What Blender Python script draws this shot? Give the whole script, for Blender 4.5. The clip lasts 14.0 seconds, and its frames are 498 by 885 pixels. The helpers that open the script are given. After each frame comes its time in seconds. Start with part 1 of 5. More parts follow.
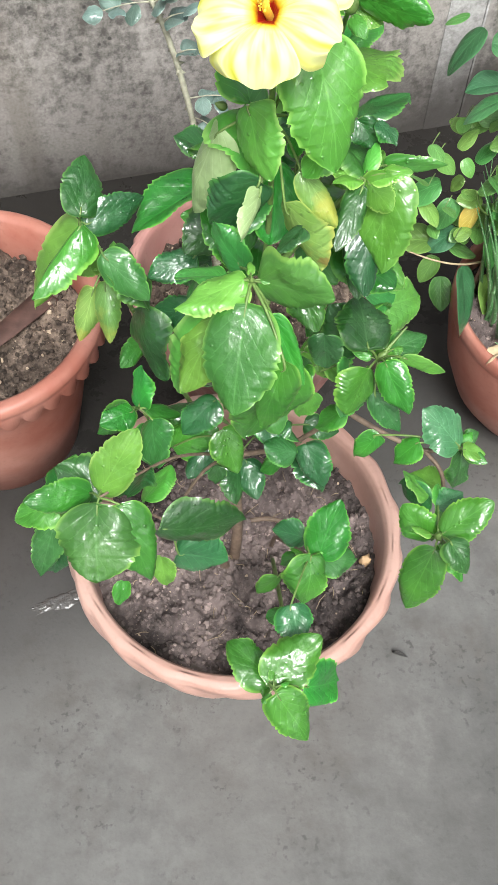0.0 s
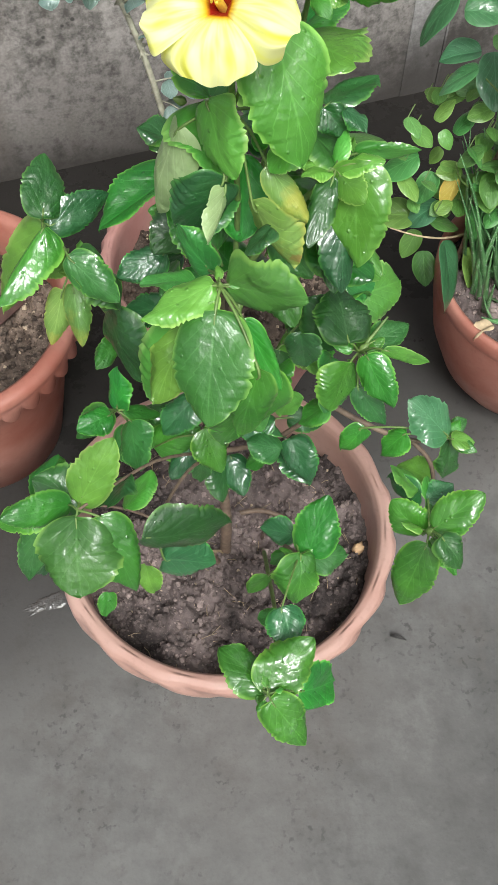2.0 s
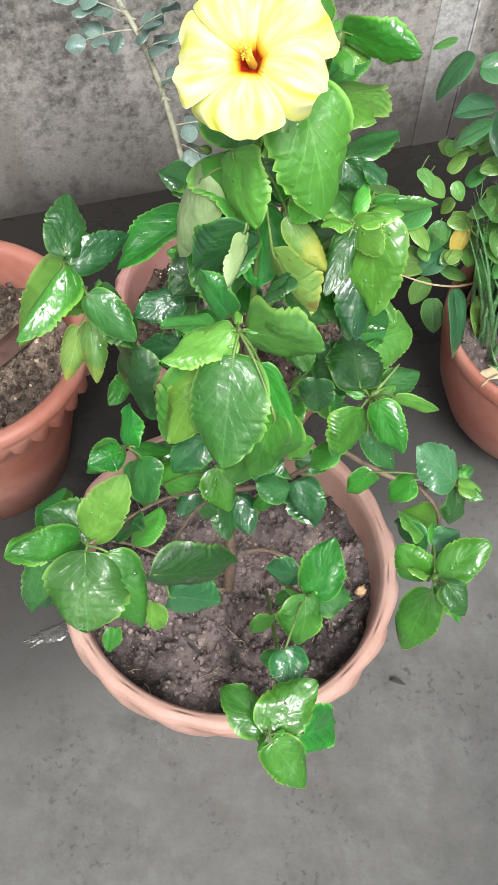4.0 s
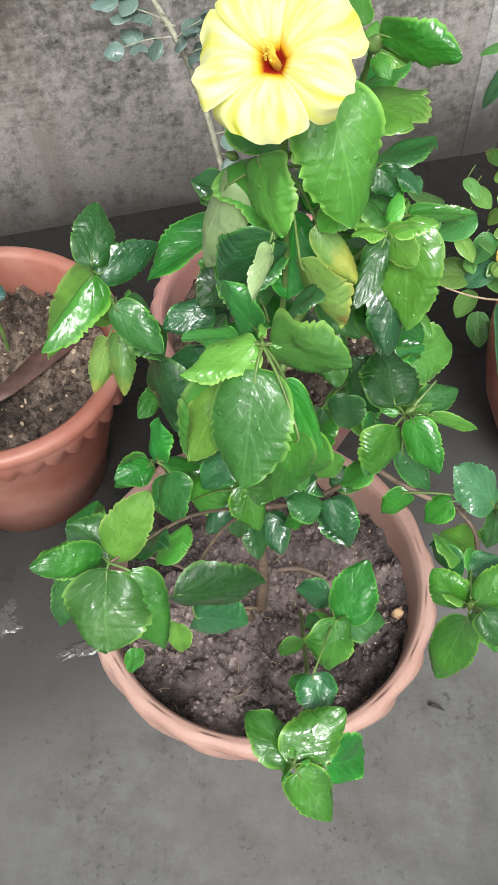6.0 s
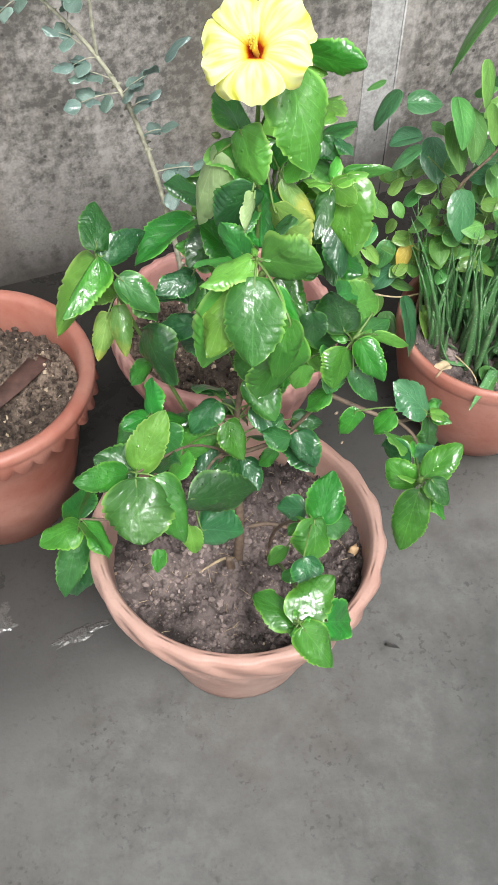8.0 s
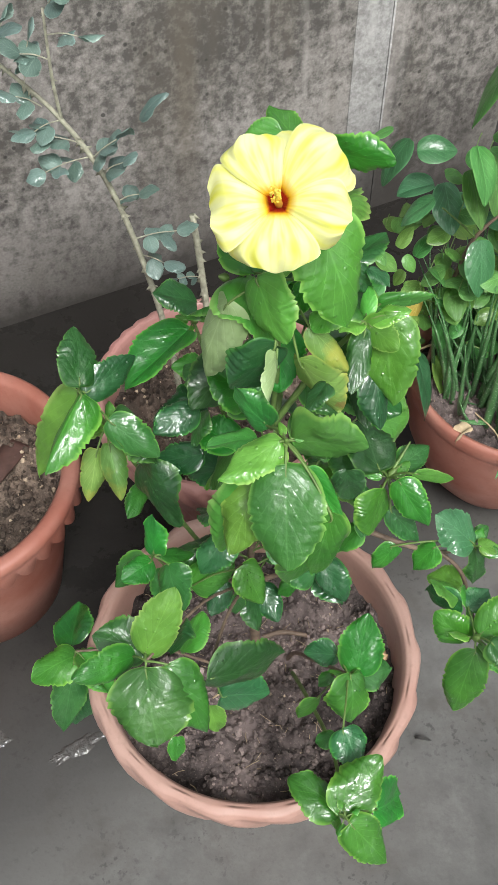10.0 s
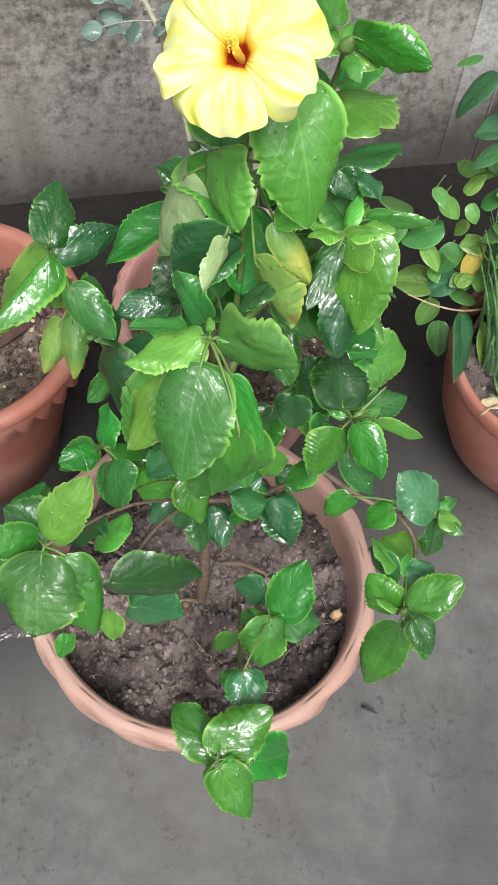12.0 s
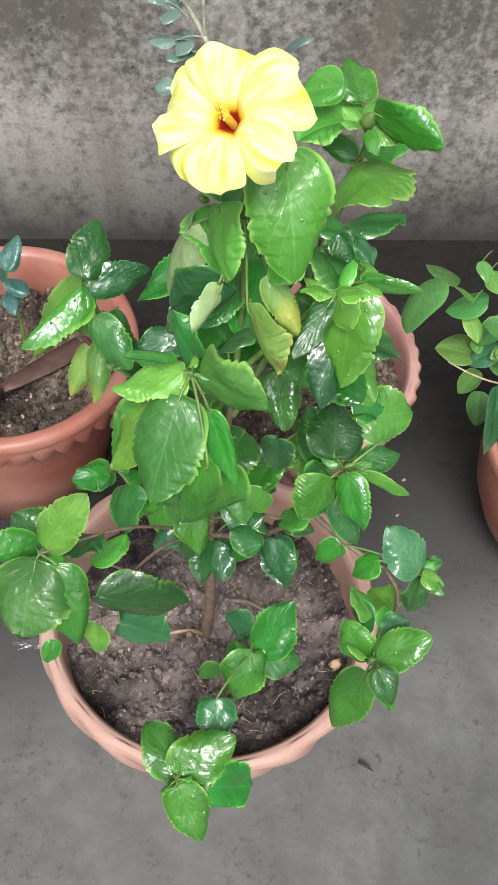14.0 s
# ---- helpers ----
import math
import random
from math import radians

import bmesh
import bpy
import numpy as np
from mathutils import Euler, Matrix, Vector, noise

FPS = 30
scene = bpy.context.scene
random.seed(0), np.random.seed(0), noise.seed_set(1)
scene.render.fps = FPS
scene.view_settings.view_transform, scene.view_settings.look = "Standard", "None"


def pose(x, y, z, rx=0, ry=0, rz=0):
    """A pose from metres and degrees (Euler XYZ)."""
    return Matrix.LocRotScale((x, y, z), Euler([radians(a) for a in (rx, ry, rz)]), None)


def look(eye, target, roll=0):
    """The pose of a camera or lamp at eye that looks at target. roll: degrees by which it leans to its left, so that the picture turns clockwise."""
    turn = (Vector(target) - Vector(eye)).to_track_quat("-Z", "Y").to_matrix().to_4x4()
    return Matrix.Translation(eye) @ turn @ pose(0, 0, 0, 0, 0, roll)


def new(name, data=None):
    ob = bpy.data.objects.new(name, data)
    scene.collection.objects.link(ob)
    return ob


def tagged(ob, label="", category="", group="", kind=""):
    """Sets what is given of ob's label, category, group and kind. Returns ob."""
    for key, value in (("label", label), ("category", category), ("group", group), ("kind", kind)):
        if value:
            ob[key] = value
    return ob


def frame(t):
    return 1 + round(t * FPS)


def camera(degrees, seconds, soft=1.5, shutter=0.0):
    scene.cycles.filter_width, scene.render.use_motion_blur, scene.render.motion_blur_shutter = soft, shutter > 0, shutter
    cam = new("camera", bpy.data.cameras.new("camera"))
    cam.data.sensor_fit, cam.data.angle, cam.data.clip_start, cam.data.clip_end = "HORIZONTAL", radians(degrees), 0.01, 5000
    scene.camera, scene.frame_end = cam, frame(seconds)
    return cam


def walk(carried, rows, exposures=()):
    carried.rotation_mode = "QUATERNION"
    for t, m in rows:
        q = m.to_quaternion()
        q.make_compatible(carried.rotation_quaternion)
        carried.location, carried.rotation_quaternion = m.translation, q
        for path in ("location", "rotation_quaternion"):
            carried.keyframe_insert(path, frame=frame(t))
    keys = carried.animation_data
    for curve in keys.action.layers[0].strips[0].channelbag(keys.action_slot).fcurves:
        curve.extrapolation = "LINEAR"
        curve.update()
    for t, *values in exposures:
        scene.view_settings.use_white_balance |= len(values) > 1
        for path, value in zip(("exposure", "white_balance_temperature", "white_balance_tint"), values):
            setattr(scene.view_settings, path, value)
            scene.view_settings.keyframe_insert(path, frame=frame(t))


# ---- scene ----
cam = camera(28.4, 14.0, soft=1.15)
PATH = [
    (0, (0.048, 0.028, 1.34), (0.04, 1.083, -0.359), 3.1),
    (0.5, (0.062, 0.081, 1.337), (0.011, 1.09, -0.389), 0.4),
    (1, (0.032, 0.112, 1.337), (0.028, 1.098, -0.403), -1.4),
    (1.5, (0.03, 0.104, 1.35), (0.05, 1.108, -0.38), -1.4),
    (2, (0.058, 0.065, 1.331), (0.063, 1.067, -0.4), 0.9),
    (2.5, (0.084, 0.044, 1.338), (0.044, 1.055, -0.387), 1.1),
    (3, (0.082, 0.047, 1.345), (0.009, 1.086, -0.362), 0.5),
    (3.2, (0.076, 0.046, 1.345), (0.019, 1.093, -0.358), 1.4),
    (5.3, (0.029, 0.098, 1.333), (0.084, 1.169, -0.355), 1.4),
    (5.5, (0.054, 0.091, 1.345), (0.053, 1.161, -0.345), 0.9),
    (6, (0.065, 0.083, 1.32), (-0.033, 1.161, -0.361), -0.9),
    (6.5, (0.055, 0.0, 1.36), (0.007, 1.123, -0.294), -2.1),
    (7, (-0.007, -0.098, 1.367), (0.032, 1.045, -0.274), -2.7),
    (7.5, (-0.016, -0.174, 1.394), (0.091, 1.012, -0.213), -0.8),
    (8, (-0.013, -0.169, 1.397), (0.089, 1.073, -0.167), 1.2),
    (8.5, (0.039, -0.06, 1.394), (0.076, 1.223, -0.14), 2.2),
    (8.7, (0.058, -0.023, 1.381), (0.07, 1.269, -0.146), 2.3),
    (10.8, (-0.112, 0.073, 1.388), (0.203, 1.161, -0.261), 3.2),
    (11, (-0.123, 0.06, 1.362), (0.227, 1.148, -0.28), 4.5),
    (11.5, (-0.063, 0.078, 1.349), (0.154, 1.17, -0.312), 5.7),
    (12, (0.078, 0.087, 1.319), (0.057, 1.16, -0.369), 6.6),
    (12.5, (0.128, 0.086, 1.271), (-0.112, 1.129, -0.419), 4.8),
    (13, (0.152, 0.061, 1.193), (-0.153, 1.111, -0.482), 1.6),
    (13.5, (0.168, 0.065, 1.237), (-0.068, 1.156, -0.422), 4.9),
    (14, (0.152, 0.068, 1.353), (-0.055, 1.195, -0.286), 5.5),
]
walk(cam, [(t, look(eye, target, roll)) for t, eye, target, roll in PATH],
     [(0, 0.94), (0.5, 0.78), (1, 0.67), (1.5, 0.36), (2.1, 0.6), (2.5, 0.90), (3, 0.92), (5.5, 0.52), (6.5, 0.70), (8, 0.76), (8.7, 0.72), (10.8, 0.34), (11.5, 0.38), (12, 0.54), (12.5, 0.56), (13, 0.68), (14, 0.62)])

# ---- light ----
world = bpy.data.worlds.new("sky")
scene.world = world
world.use_nodes = True
wn = world.node_tree.nodes
sky = wn.new("ShaderNodeTexSky")
sky.sky_type, sky.sun_disc = "NISHITA", False
sky.sun_elevation, sky.sun_rotation = radians(56), radians(168)
sky.air_density, sky.dust_density, sky.ozone_density = 1.0, 6.0, 1.0
haze = wn.new("ShaderNodeHueSaturation")
haze.inputs["Saturation"].default_value = 0.35
wn["Background"].inputs["Strength"].default_value = 0.100
world.node_tree.links.new(sky.outputs["Color"], haze.inputs["Color"])
world.node_tree.links.new(haze.outputs["Color"], wn["Background"].inputs["Color"])
sun_data = bpy.data.lights.new("sun", "SUN")
sun_data.energy, sun_data.angle, sun_data.color = 2.55, radians(24), (0.965, 1.0, 1.0)
sun = new("sun", sun_data)
sun.matrix_world = look((0.30, -0.70, 2.0), (0.0, 0.6, 0.0))


# ---- materials ----
def shader(name, rough=0.5, spec=0.5, coat=0.0, coat_rough=0.05):
    m = bpy.data.materials.new(name)
    m.use_nodes = True
    b = m.node_tree.nodes["Principled BSDF"]
    b.inputs["Roughness"].default_value = rough
    b.inputs["Specular IOR Level"].default_value = spec
    b.inputs["Coat Weight"].default_value = coat
    b.inputs["Coat Roughness"].default_value = coat_rough
    b.inputs["Coat IOR"].default_value = 1.7
    return m, m.node_tree.nodes, m.node_tree.links, b


def noise_tex(nodes, links, scale, detail=4.0, rough=0.55, coord="Object", vec=None):
    n = nodes.new("ShaderNodeTexNoise")
    n.inputs["Scale"].default_value = scale
    n.inputs["Detail"].default_value = detail
    n.inputs["Roughness"].default_value = rough
    if vec is None:
        vec = nodes.new("ShaderNodeTexCoord").outputs[coord]
    links.new(vec, n.inputs["Vector"])
    return n.outputs["Fac"]


def ramp(nodes, links, fac, *stops):
    r = nodes.new("ShaderNodeValToRGB")
    links.new(fac, r.inputs["Fac"])
    e = r.color_ramp.elements
    while len(e) < len(stops):
        e.new(0.5)
    for el, (p, c) in zip(e, stops):
        el.position = p
        el.color = (c, c, c, 1) if isinstance(c, (int, float)) else (*c, 1)
    return r.outputs["Color"]


def mix(nodes, links, fac, a, b, how="MIX"):
    m = nodes.new("ShaderNodeMix")
    m.data_type, m.blend_type = "RGBA", how
    for sock, v in ((m.inputs["Factor"], fac), (m.inputs["A"], a), (m.inputs["B"], b)):
        if isinstance(v, (int, float)):
            sock.default_value = v if sock.type == "VALUE" else (v, v, v, 1)
        elif isinstance(v, tuple):
            sock.default_value = (*v, 1)
        else:
            links.new(v, sock)
    return m.outputs["Result"]


def calc(nodes, links, op, a, b=0.0):
    m = nodes.new("ShaderNodeMath")
    m.operation = op
    for sock, v in zip(m.inputs, (a, b)):
        if isinstance(v, (int, float)):
            sock.default_value = v
        else:
            links.new(v, sock)
    return m.outputs[0]


def bump(nodes, links, bsdf, height, strength, distance=0.002):
    n = nodes.new("ShaderNodeBump")
    n.inputs["Strength"].default_value, n.inputs["Distance"].default_value = strength, distance
    links.new(height, n.inputs["Height"])
    links.new(n.outputs["Normal"], bsdf.inputs["Normal"])


def terracotta(name, base, dusty, rough=0.42):
    m, n, l, b = shader(name, rough, 0.45)
    big = noise_tex(n, l, 9, 5)
    fine = noise_tex(n, l, 120, 3)
    c = mix(n, l, ramp(n, l, big, (0.35, 0.0), (0.7, 1.0)), base, dusty)
    c = mix(n, l, ramp(n, l, fine, (0.55, 0.0), (0.8, 0.35)), c, tuple(x * 0.6 for x in base))
    l.new(c, b.inputs["Base Color"])
    l.new(ramp(n, l, big, (0.3, rough + 0.12), (0.7, rough - 0.1)), b.inputs["Roughness"])
    bump(n, l, b, noise_tex(n, l, 60, 4), 0.25, 0.001)
    return m


def earth(name, dark, light, dry=0.0):
    m, n, l, b = shader(name, 0.85, 0.3)
    big, mid, fine = noise_tex(n, l, 7, 4), noise_tex(n, l, 60, 6, 0.7), noise_tex(n, l, 400, 3)
    c = mix(n, l, ramp(n, l, mid, (0.35, 0.0), (0.68, 1.0)), dark, light)
    c = mix(n, l, ramp(n, l, big, (0.42, 0.0), (0.62, 0.8)), c, tuple(x * 0.5 for x in dark))
    c = mix(n, l, ramp(n, l, calc(n, l, "ADD", big, calc(n, l, "MULTIPLY", mid, 0.35)), (0.52, dry), (0.66, 0.0)), c, tuple(x * 1.6 for x in light))
    spot = n.new("ShaderNodeVectorMath")
    spot.operation = "LENGTH"
    l.new(n.new("ShaderNodeTexCoord").outputs["Object"], spot.inputs[0])
    crust = calc(n, l, "ADD", spot.outputs["Value"], calc(n, l, "MULTIPLY", calc(n, l, "SUBTRACT", noise_tex(n, l, 17, 4), 0.5), 0.34))
    c = mix(n, l, ramp(n, l, crust, (0.03, dry * 0.75), (0.13, 0.0)), c, tuple(x * 1.45 for x in light))
    c = mix(n, l, ramp(n, l, fine, (0.62, 0.0), (0.75, 0.6)), c, (0.34, 0.28, 0.23))
    lump = n.new("ShaderNodeNewGeometry").outputs["Random Per Island"]
    c = mix(n, l, 1.0, c, ramp(n, l, lump, (0.0, 0.45), (0.75, 1.0), (1.0, 1.5)), "MULTIPLY")
    l.new(c, b.inputs["Base Color"])
    bump(n, l, b, mid, 1.0, 0.006)
    return m


def plain(name, col, rough=0.5, vary=0.25, scale=60.0, spec=0.5, metal=0.0, coat=0.0):
    m, n, l, b = shader(name, rough, spec, coat)
    b.inputs["Metallic"].default_value = metal
    f = noise_tex(n, l, scale, 5)
    l.new(mix(n, l, ramp(n, l, f, (0.3, 0.0), (0.7, 1.0)), tuple(x * (1 - vary) for x in col), tuple(min(1, x * (1 + vary)) for x in col)), b.inputs["Base Color"])
    bump(n, l, b, f, 0.3, 0.001)
    return m


def leaf_shader(name, col, young, edge, wet=0.9, trans=0.3, veins=0.28, yellow=0.0):
    """Green blade: midrib and side veins from the blade's own coordinates, pale margin, a wet film and sparse water beads."""
    m, n, l, b = shader(name, 0.38, 0.5, wet, 0.06)
    tex = n.new("ShaderNodeTexCoord")
    sep = n.new("ShaderNodeSeparateXYZ")
    l.new(tex.outputs["UV"], sep.inputs[0])
    u, v = sep.outputs["X"], sep.outputs["Y"]
    # every leaf reads its own stretch of the noise
    info = n.new("ShaderNodeObjectInfo").outputs["Random"]
    here = n.new("ShaderNodeVectorMath")
    l.new(tex.outputs["Object"], here.inputs[0])
    shift = n.new("ShaderNodeCombineXYZ")
    l.new(calc(n, l, "MULTIPLY", info, 9.0), shift.inputs["X"])
    l.new(calc(n, l, "MULTIPLY", info, 5.0), shift.inputs["Z"])
    l.new(shift.outputs[0], here.inputs[1])
    co = here.outputs[0]
    side = calc(n, l, "ABSOLUTE", calc(n, l, "SUBTRACT", v, 0.5))
    mid = ramp(n, l, side, (0.0, 1.0), (0.022, 0.0))
    slope = calc(n, l, "SUBTRACT", u, calc(n, l, "POWER", side, 0.8))
    wave = calc(n, l, "SINE", calc(n, l, "MULTIPLY", slope, 33.0))
    lines = ramp(n, l, calc(n, l, "MULTIPLY", calc(n, l, "ADD", wave, 1.0), 0.5), (0.955, 0.0), (1.0, 0.7))
    lines = calc(n, l, "MULTIPLY", lines, ramp(n, l, side, (0.30, 1.0), (0.44, 0.0)))
    vein = calc(n, l, "MAXIMUM", mid, lines)
    patch = noise_tex(n, l, 24, 4, vec=co)
    fleck = noise_tex(n, l, 150, 4, 0.6, vec=co)
    c = mix(n, l, ramp(n, l, patch, (0.38, 0.0), (0.66, 0.85)), col, young)
    c = mix(n, l, ramp(n, l, info, (0.0, 0.0), (1.0, 0.5)), c, tuple(x * 0.5 for x in col))
    c = mix(n, l, ramp(n, l, fleck, (0.50, 0.0), (0.72, 0.35)), c, tuple(x * 0.6 for x in col))
    c = mix(n, l, calc(n, l, "MULTIPLY", vein, veins * 1.7), c, tuple(min(1, x * 1.7 + 0.05) for x in young))
    c = mix(n, l, ramp(n, l, calc(n, l, "ADD", side, calc(n, l, "MULTIPLY", calc(n, l, "SUBTRACT", patch, 0.5), 0.12)), (0.435, 0.0), (0.49, 0.8)), c, edge)
    if yellow:
        c = mix(n, l, ramp(n, l, calc(n, l, "ADD", noise_tex(n, l, 35, 4, vec=co), calc(n, l, "MULTIPLY", u, 0.3)), (0.66, 0.0), (0.84, yellow)), c, (0.52, 0.45, 0.06))
        c = mix(n, l, ramp(n, l, calc(n, l, "ADD", noise_tex(n, l, 60, 4, vec=co), calc(n, l, "MULTIPLY", u, 0.28)), (0.80, 0.0), (0.86, yellow)), c, (0.30, 0.15, 0.04))
    hue = n.new("ShaderNodeHueSaturation")
    l.new(ramp(n, l, calc(n, l, "FRACT", calc(n, l, "MULTIPLY", info, 7.3)), (0.0, 0.484), (1.0, 0.524)), hue.inputs["Hue"])
    l.new(ramp(n, l, calc(n, l, "FRACT", calc(n, l, "MULTIPLY", info, 3.1)), (0.0, 0.80), (1.0, 1.42)), hue.inputs["Value"])
    hue.inputs["Saturation"].default_value = 0.97
    l.new(c, hue.inputs["Color"])
    c = hue.outputs["Color"]
    l.new(c, b.inputs["Base Color"])
    film = noise_tex(n, l, 30, 3, 0.55, vec=co)
    l.new(ramp(n, l, film, (0.38, 0.50), (0.60, 0.30)), b.inputs["Roughness"])
    # beads of water: one in four cells holds one
    cell = n.new("ShaderNodeTexVoronoi")
    cell.inputs["Scale"].default_value = 210.0
    l.new(co, cell.inputs["Vector"])
    pick = n.new("ShaderNodeSeparateColor")
    l.new(cell.outputs["Color"], pick.inputs[0])
    bead = calc(n, l, "MULTIPLY", ramp(n, l, cell.outputs["Distance"], (0.06, 1.0), (0.30, 0.0)), ramp(n, l, pick.outputs[0], (0.74, 0.0), (0.80, 1.0)))
    bead = calc(n, l, "MULTIPLY", bead, ramp(n, l, film, (0.44, 0.0), (0.54, wet)))
    swell = noise_tex(n, l, 44, 2, 0.5, vec=co)
    crease = noise_tex(n, l, 120, 3, 0.5, vec=co)
    h = mix(n, l, 0.26, swell, crease)
    quilt = calc(n, l, "MULTIPLY", calc(n, l, "ABSOLUTE", calc(n, l, "COSINE", calc(n, l, "ADD", calc(n, l, "MULTIPLY", slope, 16.5), 0.785))), ramp(n, l, side, (0.02, 0.0), (0.16, 1.0)))
    h = calc(n, l, "ADD", h, calc(n, l, "MULTIPLY", quilt, 0.028))
    h = mix(n, l, 0.012, h, calc(n, l, "SUBTRACT", 1.0, vein))
    h = calc(n, l, "ADD", h, calc(n, l, "MULTIPLY", bead, 0.16))
    bump(n, l, b, h, 0.85, 0.006)
    l.new(b.inputs["Normal"].links[0].from_socket, b.inputs["Coat Normal"])
    l.new(ramp(n, l, film, (0.42, wet * 0.18), (0.60, wet)), b.inputs["Coat Weight"])
    t = n.new("ShaderNodeBsdfTranslucent")
    l.new(mix(n, l, 0.5, c, edge), t.inputs["Color"])
    mx = n.new("ShaderNodeMixShader")
    mx.inputs[0].default_value = trans
    l.new(b.outputs[0], mx.inputs[1])
    l.new(t.outputs[0], mx.inputs[2])
    l.new(mx.outputs[0], n["Material Output"].inputs["Surface"])
    return m


M_POT = terracotta("terracotta_pink", (0.385, 0.222, 0.178), (0.45, 0.295, 0.245))
M_POT_RED = terracotta("terracotta_red", (0.30, 0.102, 0.070), (0.41, 0.20, 0.155))
M_POT_ROSE = terracotta("terracotta_rose", (0.42, 0.20, 0.175), (0.47, 0.27, 0.235))
M_SOIL = earth("garden_soil", (0.030, 0.0235, 0.0225), (0.145, 0.113, 0.106), 0.85)
M_SOIL_GRAVEL = earth("gravelly_soil", (0.06, 0.043, 0.034), (0.24, 0.18, 0.138))
M_CLOD = earth("soil_clods", (0.060, 0.047, 0.044), (0.30, 0.235, 0.215), 0.7)
M_STONE = plain("pale_pebbles", (0.40, 0.31, 0.22), 0.7, 0.5, 70)
M_LEAF = leaf_shader("hibiscus_green", (0.022, 0.174, 0.012), (0.058, 0.297, 0.020), (0.17, 0.43, 0.05), 1.0, 0.25, 0.12)
M_LEAF_BROAD = leaf_shader("hibiscus_broad_green", (0.034, 0.175, 0.024), (0.068, 0.255, 0.038), (0.19, 0.44, 0.07), 0.8, 0.25, 0.13)
M_LEAF_DARK = leaf_shader("hibiscus_dark_green", (0.013, 0.095, 0.017), (0.029, 0.159, 0.026), (0.10, 0.29, 0.045), 0.95, 0.2, 0.12)
M_LEAF_LIME = leaf_shader("hibiscus_lime_green", (0.084, 0.314, 0.029), (0.162, 0.448, 0.054), (0.34, 0.58, 0.13), 0.9, 0.33, 0.10)
M_LEAF_BROADLIME = leaf_shader("hibiscus_fresh_green", (0.090, 0.263, 0.022), (0.146, 0.358, 0.036), (0.28, 0.50, 0.08), 0.85, 0.3, 0.10)
M_LEAF_UNDER = leaf_shader("hibiscus_pale_underside", (0.36, 0.55, 0.22), (0.44, 0.62, 0.29), (0.50, 0.68, 0.32), 0.25, 0.35, 0.2)
M_LEAF_SICK = leaf_shader("hibiscus_yellowing", (0.15, 0.32, 0.060), (0.24, 0.40, 0.090), (0.40, 0.48, 0.10), 0.6, 0.3, 0.2, 0.6)
M_LEAF_VINE = leaf_shader("butterfly_pea_green", (0.080, 0.245, 0.055), (0.135, 0.34, 0.080), (0.17, 0.38, 0.095), 0.35, 0.3, 0.22)
M_LEAF_PALE = leaf_shader("pale_yellow_green", (0.15, 0.33, 0.060), (0.22, 0.42, 0.080), (0.27, 0.45, 0.10), 0.3, 0.35, 0.2)
M_LEAF_TEAL = leaf_shader("wet_blue_green", (0.040, 0.165, 0.062), (0.075, 0.24, 0.10), (0.10, 0.28, 0.12), 0.75, 0.25, 0.2)
M_LEAF_YELLOW = leaf_shader("withered_yellow", (0.74, 0.57, 0.09), (0.82, 0.68, 0.17), (0.72, 0.52, 0.10), 0.2, 0.3, 0.3)
M_LEAF_ROSE = leaf_shader("rose_blue_green", (0.10, 0.17, 0.14), (0.20, 0.29, 0.25), (0.24, 0.34, 0.29), 1.0, 0.2, 0.12)
M_LEAF_ROSE_DARK = leaf_shader("young_rose_teal", (0.030, 0.105, 0.085), (0.055, 0.16, 0.13), (0.08, 0.2, 0.16), 0.9, 0.2, 0.12)
M_CANE_GREEN = plain("dark_green_cane", (0.11, 0.135, 0.085), 0.55, 0.35, 110)
M_STEM = plain("green_stem", (0.12, 0.20, 0.05), 0.5, 0.3, 90)
M_TWIG = plain("brown_twig", (0.165, 0.115, 0.082), 0.65, 0.35, 120)
M_ROSE_STEM = plain("grey_green_cane", (0.33, 0.32, 0.24), 0.6, 0.35, 110)


def aloe_flesh():
    """Grey-green skin with scattered pale flecks."""
    m, n, l, b = shader("aloe_flesh", 0.4, 0.4, 0.3)
    c = mix(n, l, ramp(n, l, noise_tex(n, l, 30, 4), (0.35, 0.0), (0.65, 1.0)), (0.07, 0.20, 0.065), (0.14, 0.31, 0.12))
    c = mix(n, l, ramp(n, l, noise_tex(n, l, 330, 2, 0.5), (0.60, 0.0), (0.66, 0.75)), c, (0.42, 0.52, 0.38))
    l.new(c, b.inputs["Base Color"])
    bump(n, l, b, noise_tex(n, l, 330, 2, 0.5), 0.3, 0.001)
    return m


M_ALOE = aloe_flesh()
M_RUST = plain("rusty_iron", (0.10, 0.055, 0.045), 0.6, 0.4, 45, metal=0.3)
M_HANDLE = plain("black_rubber_grip", (0.018, 0.018, 0.022), 0.45, 0.3, 60)
M_DRY = plain("dry_straw", (0.42, 0.32, 0.2), 0.8, 0.3, 90)


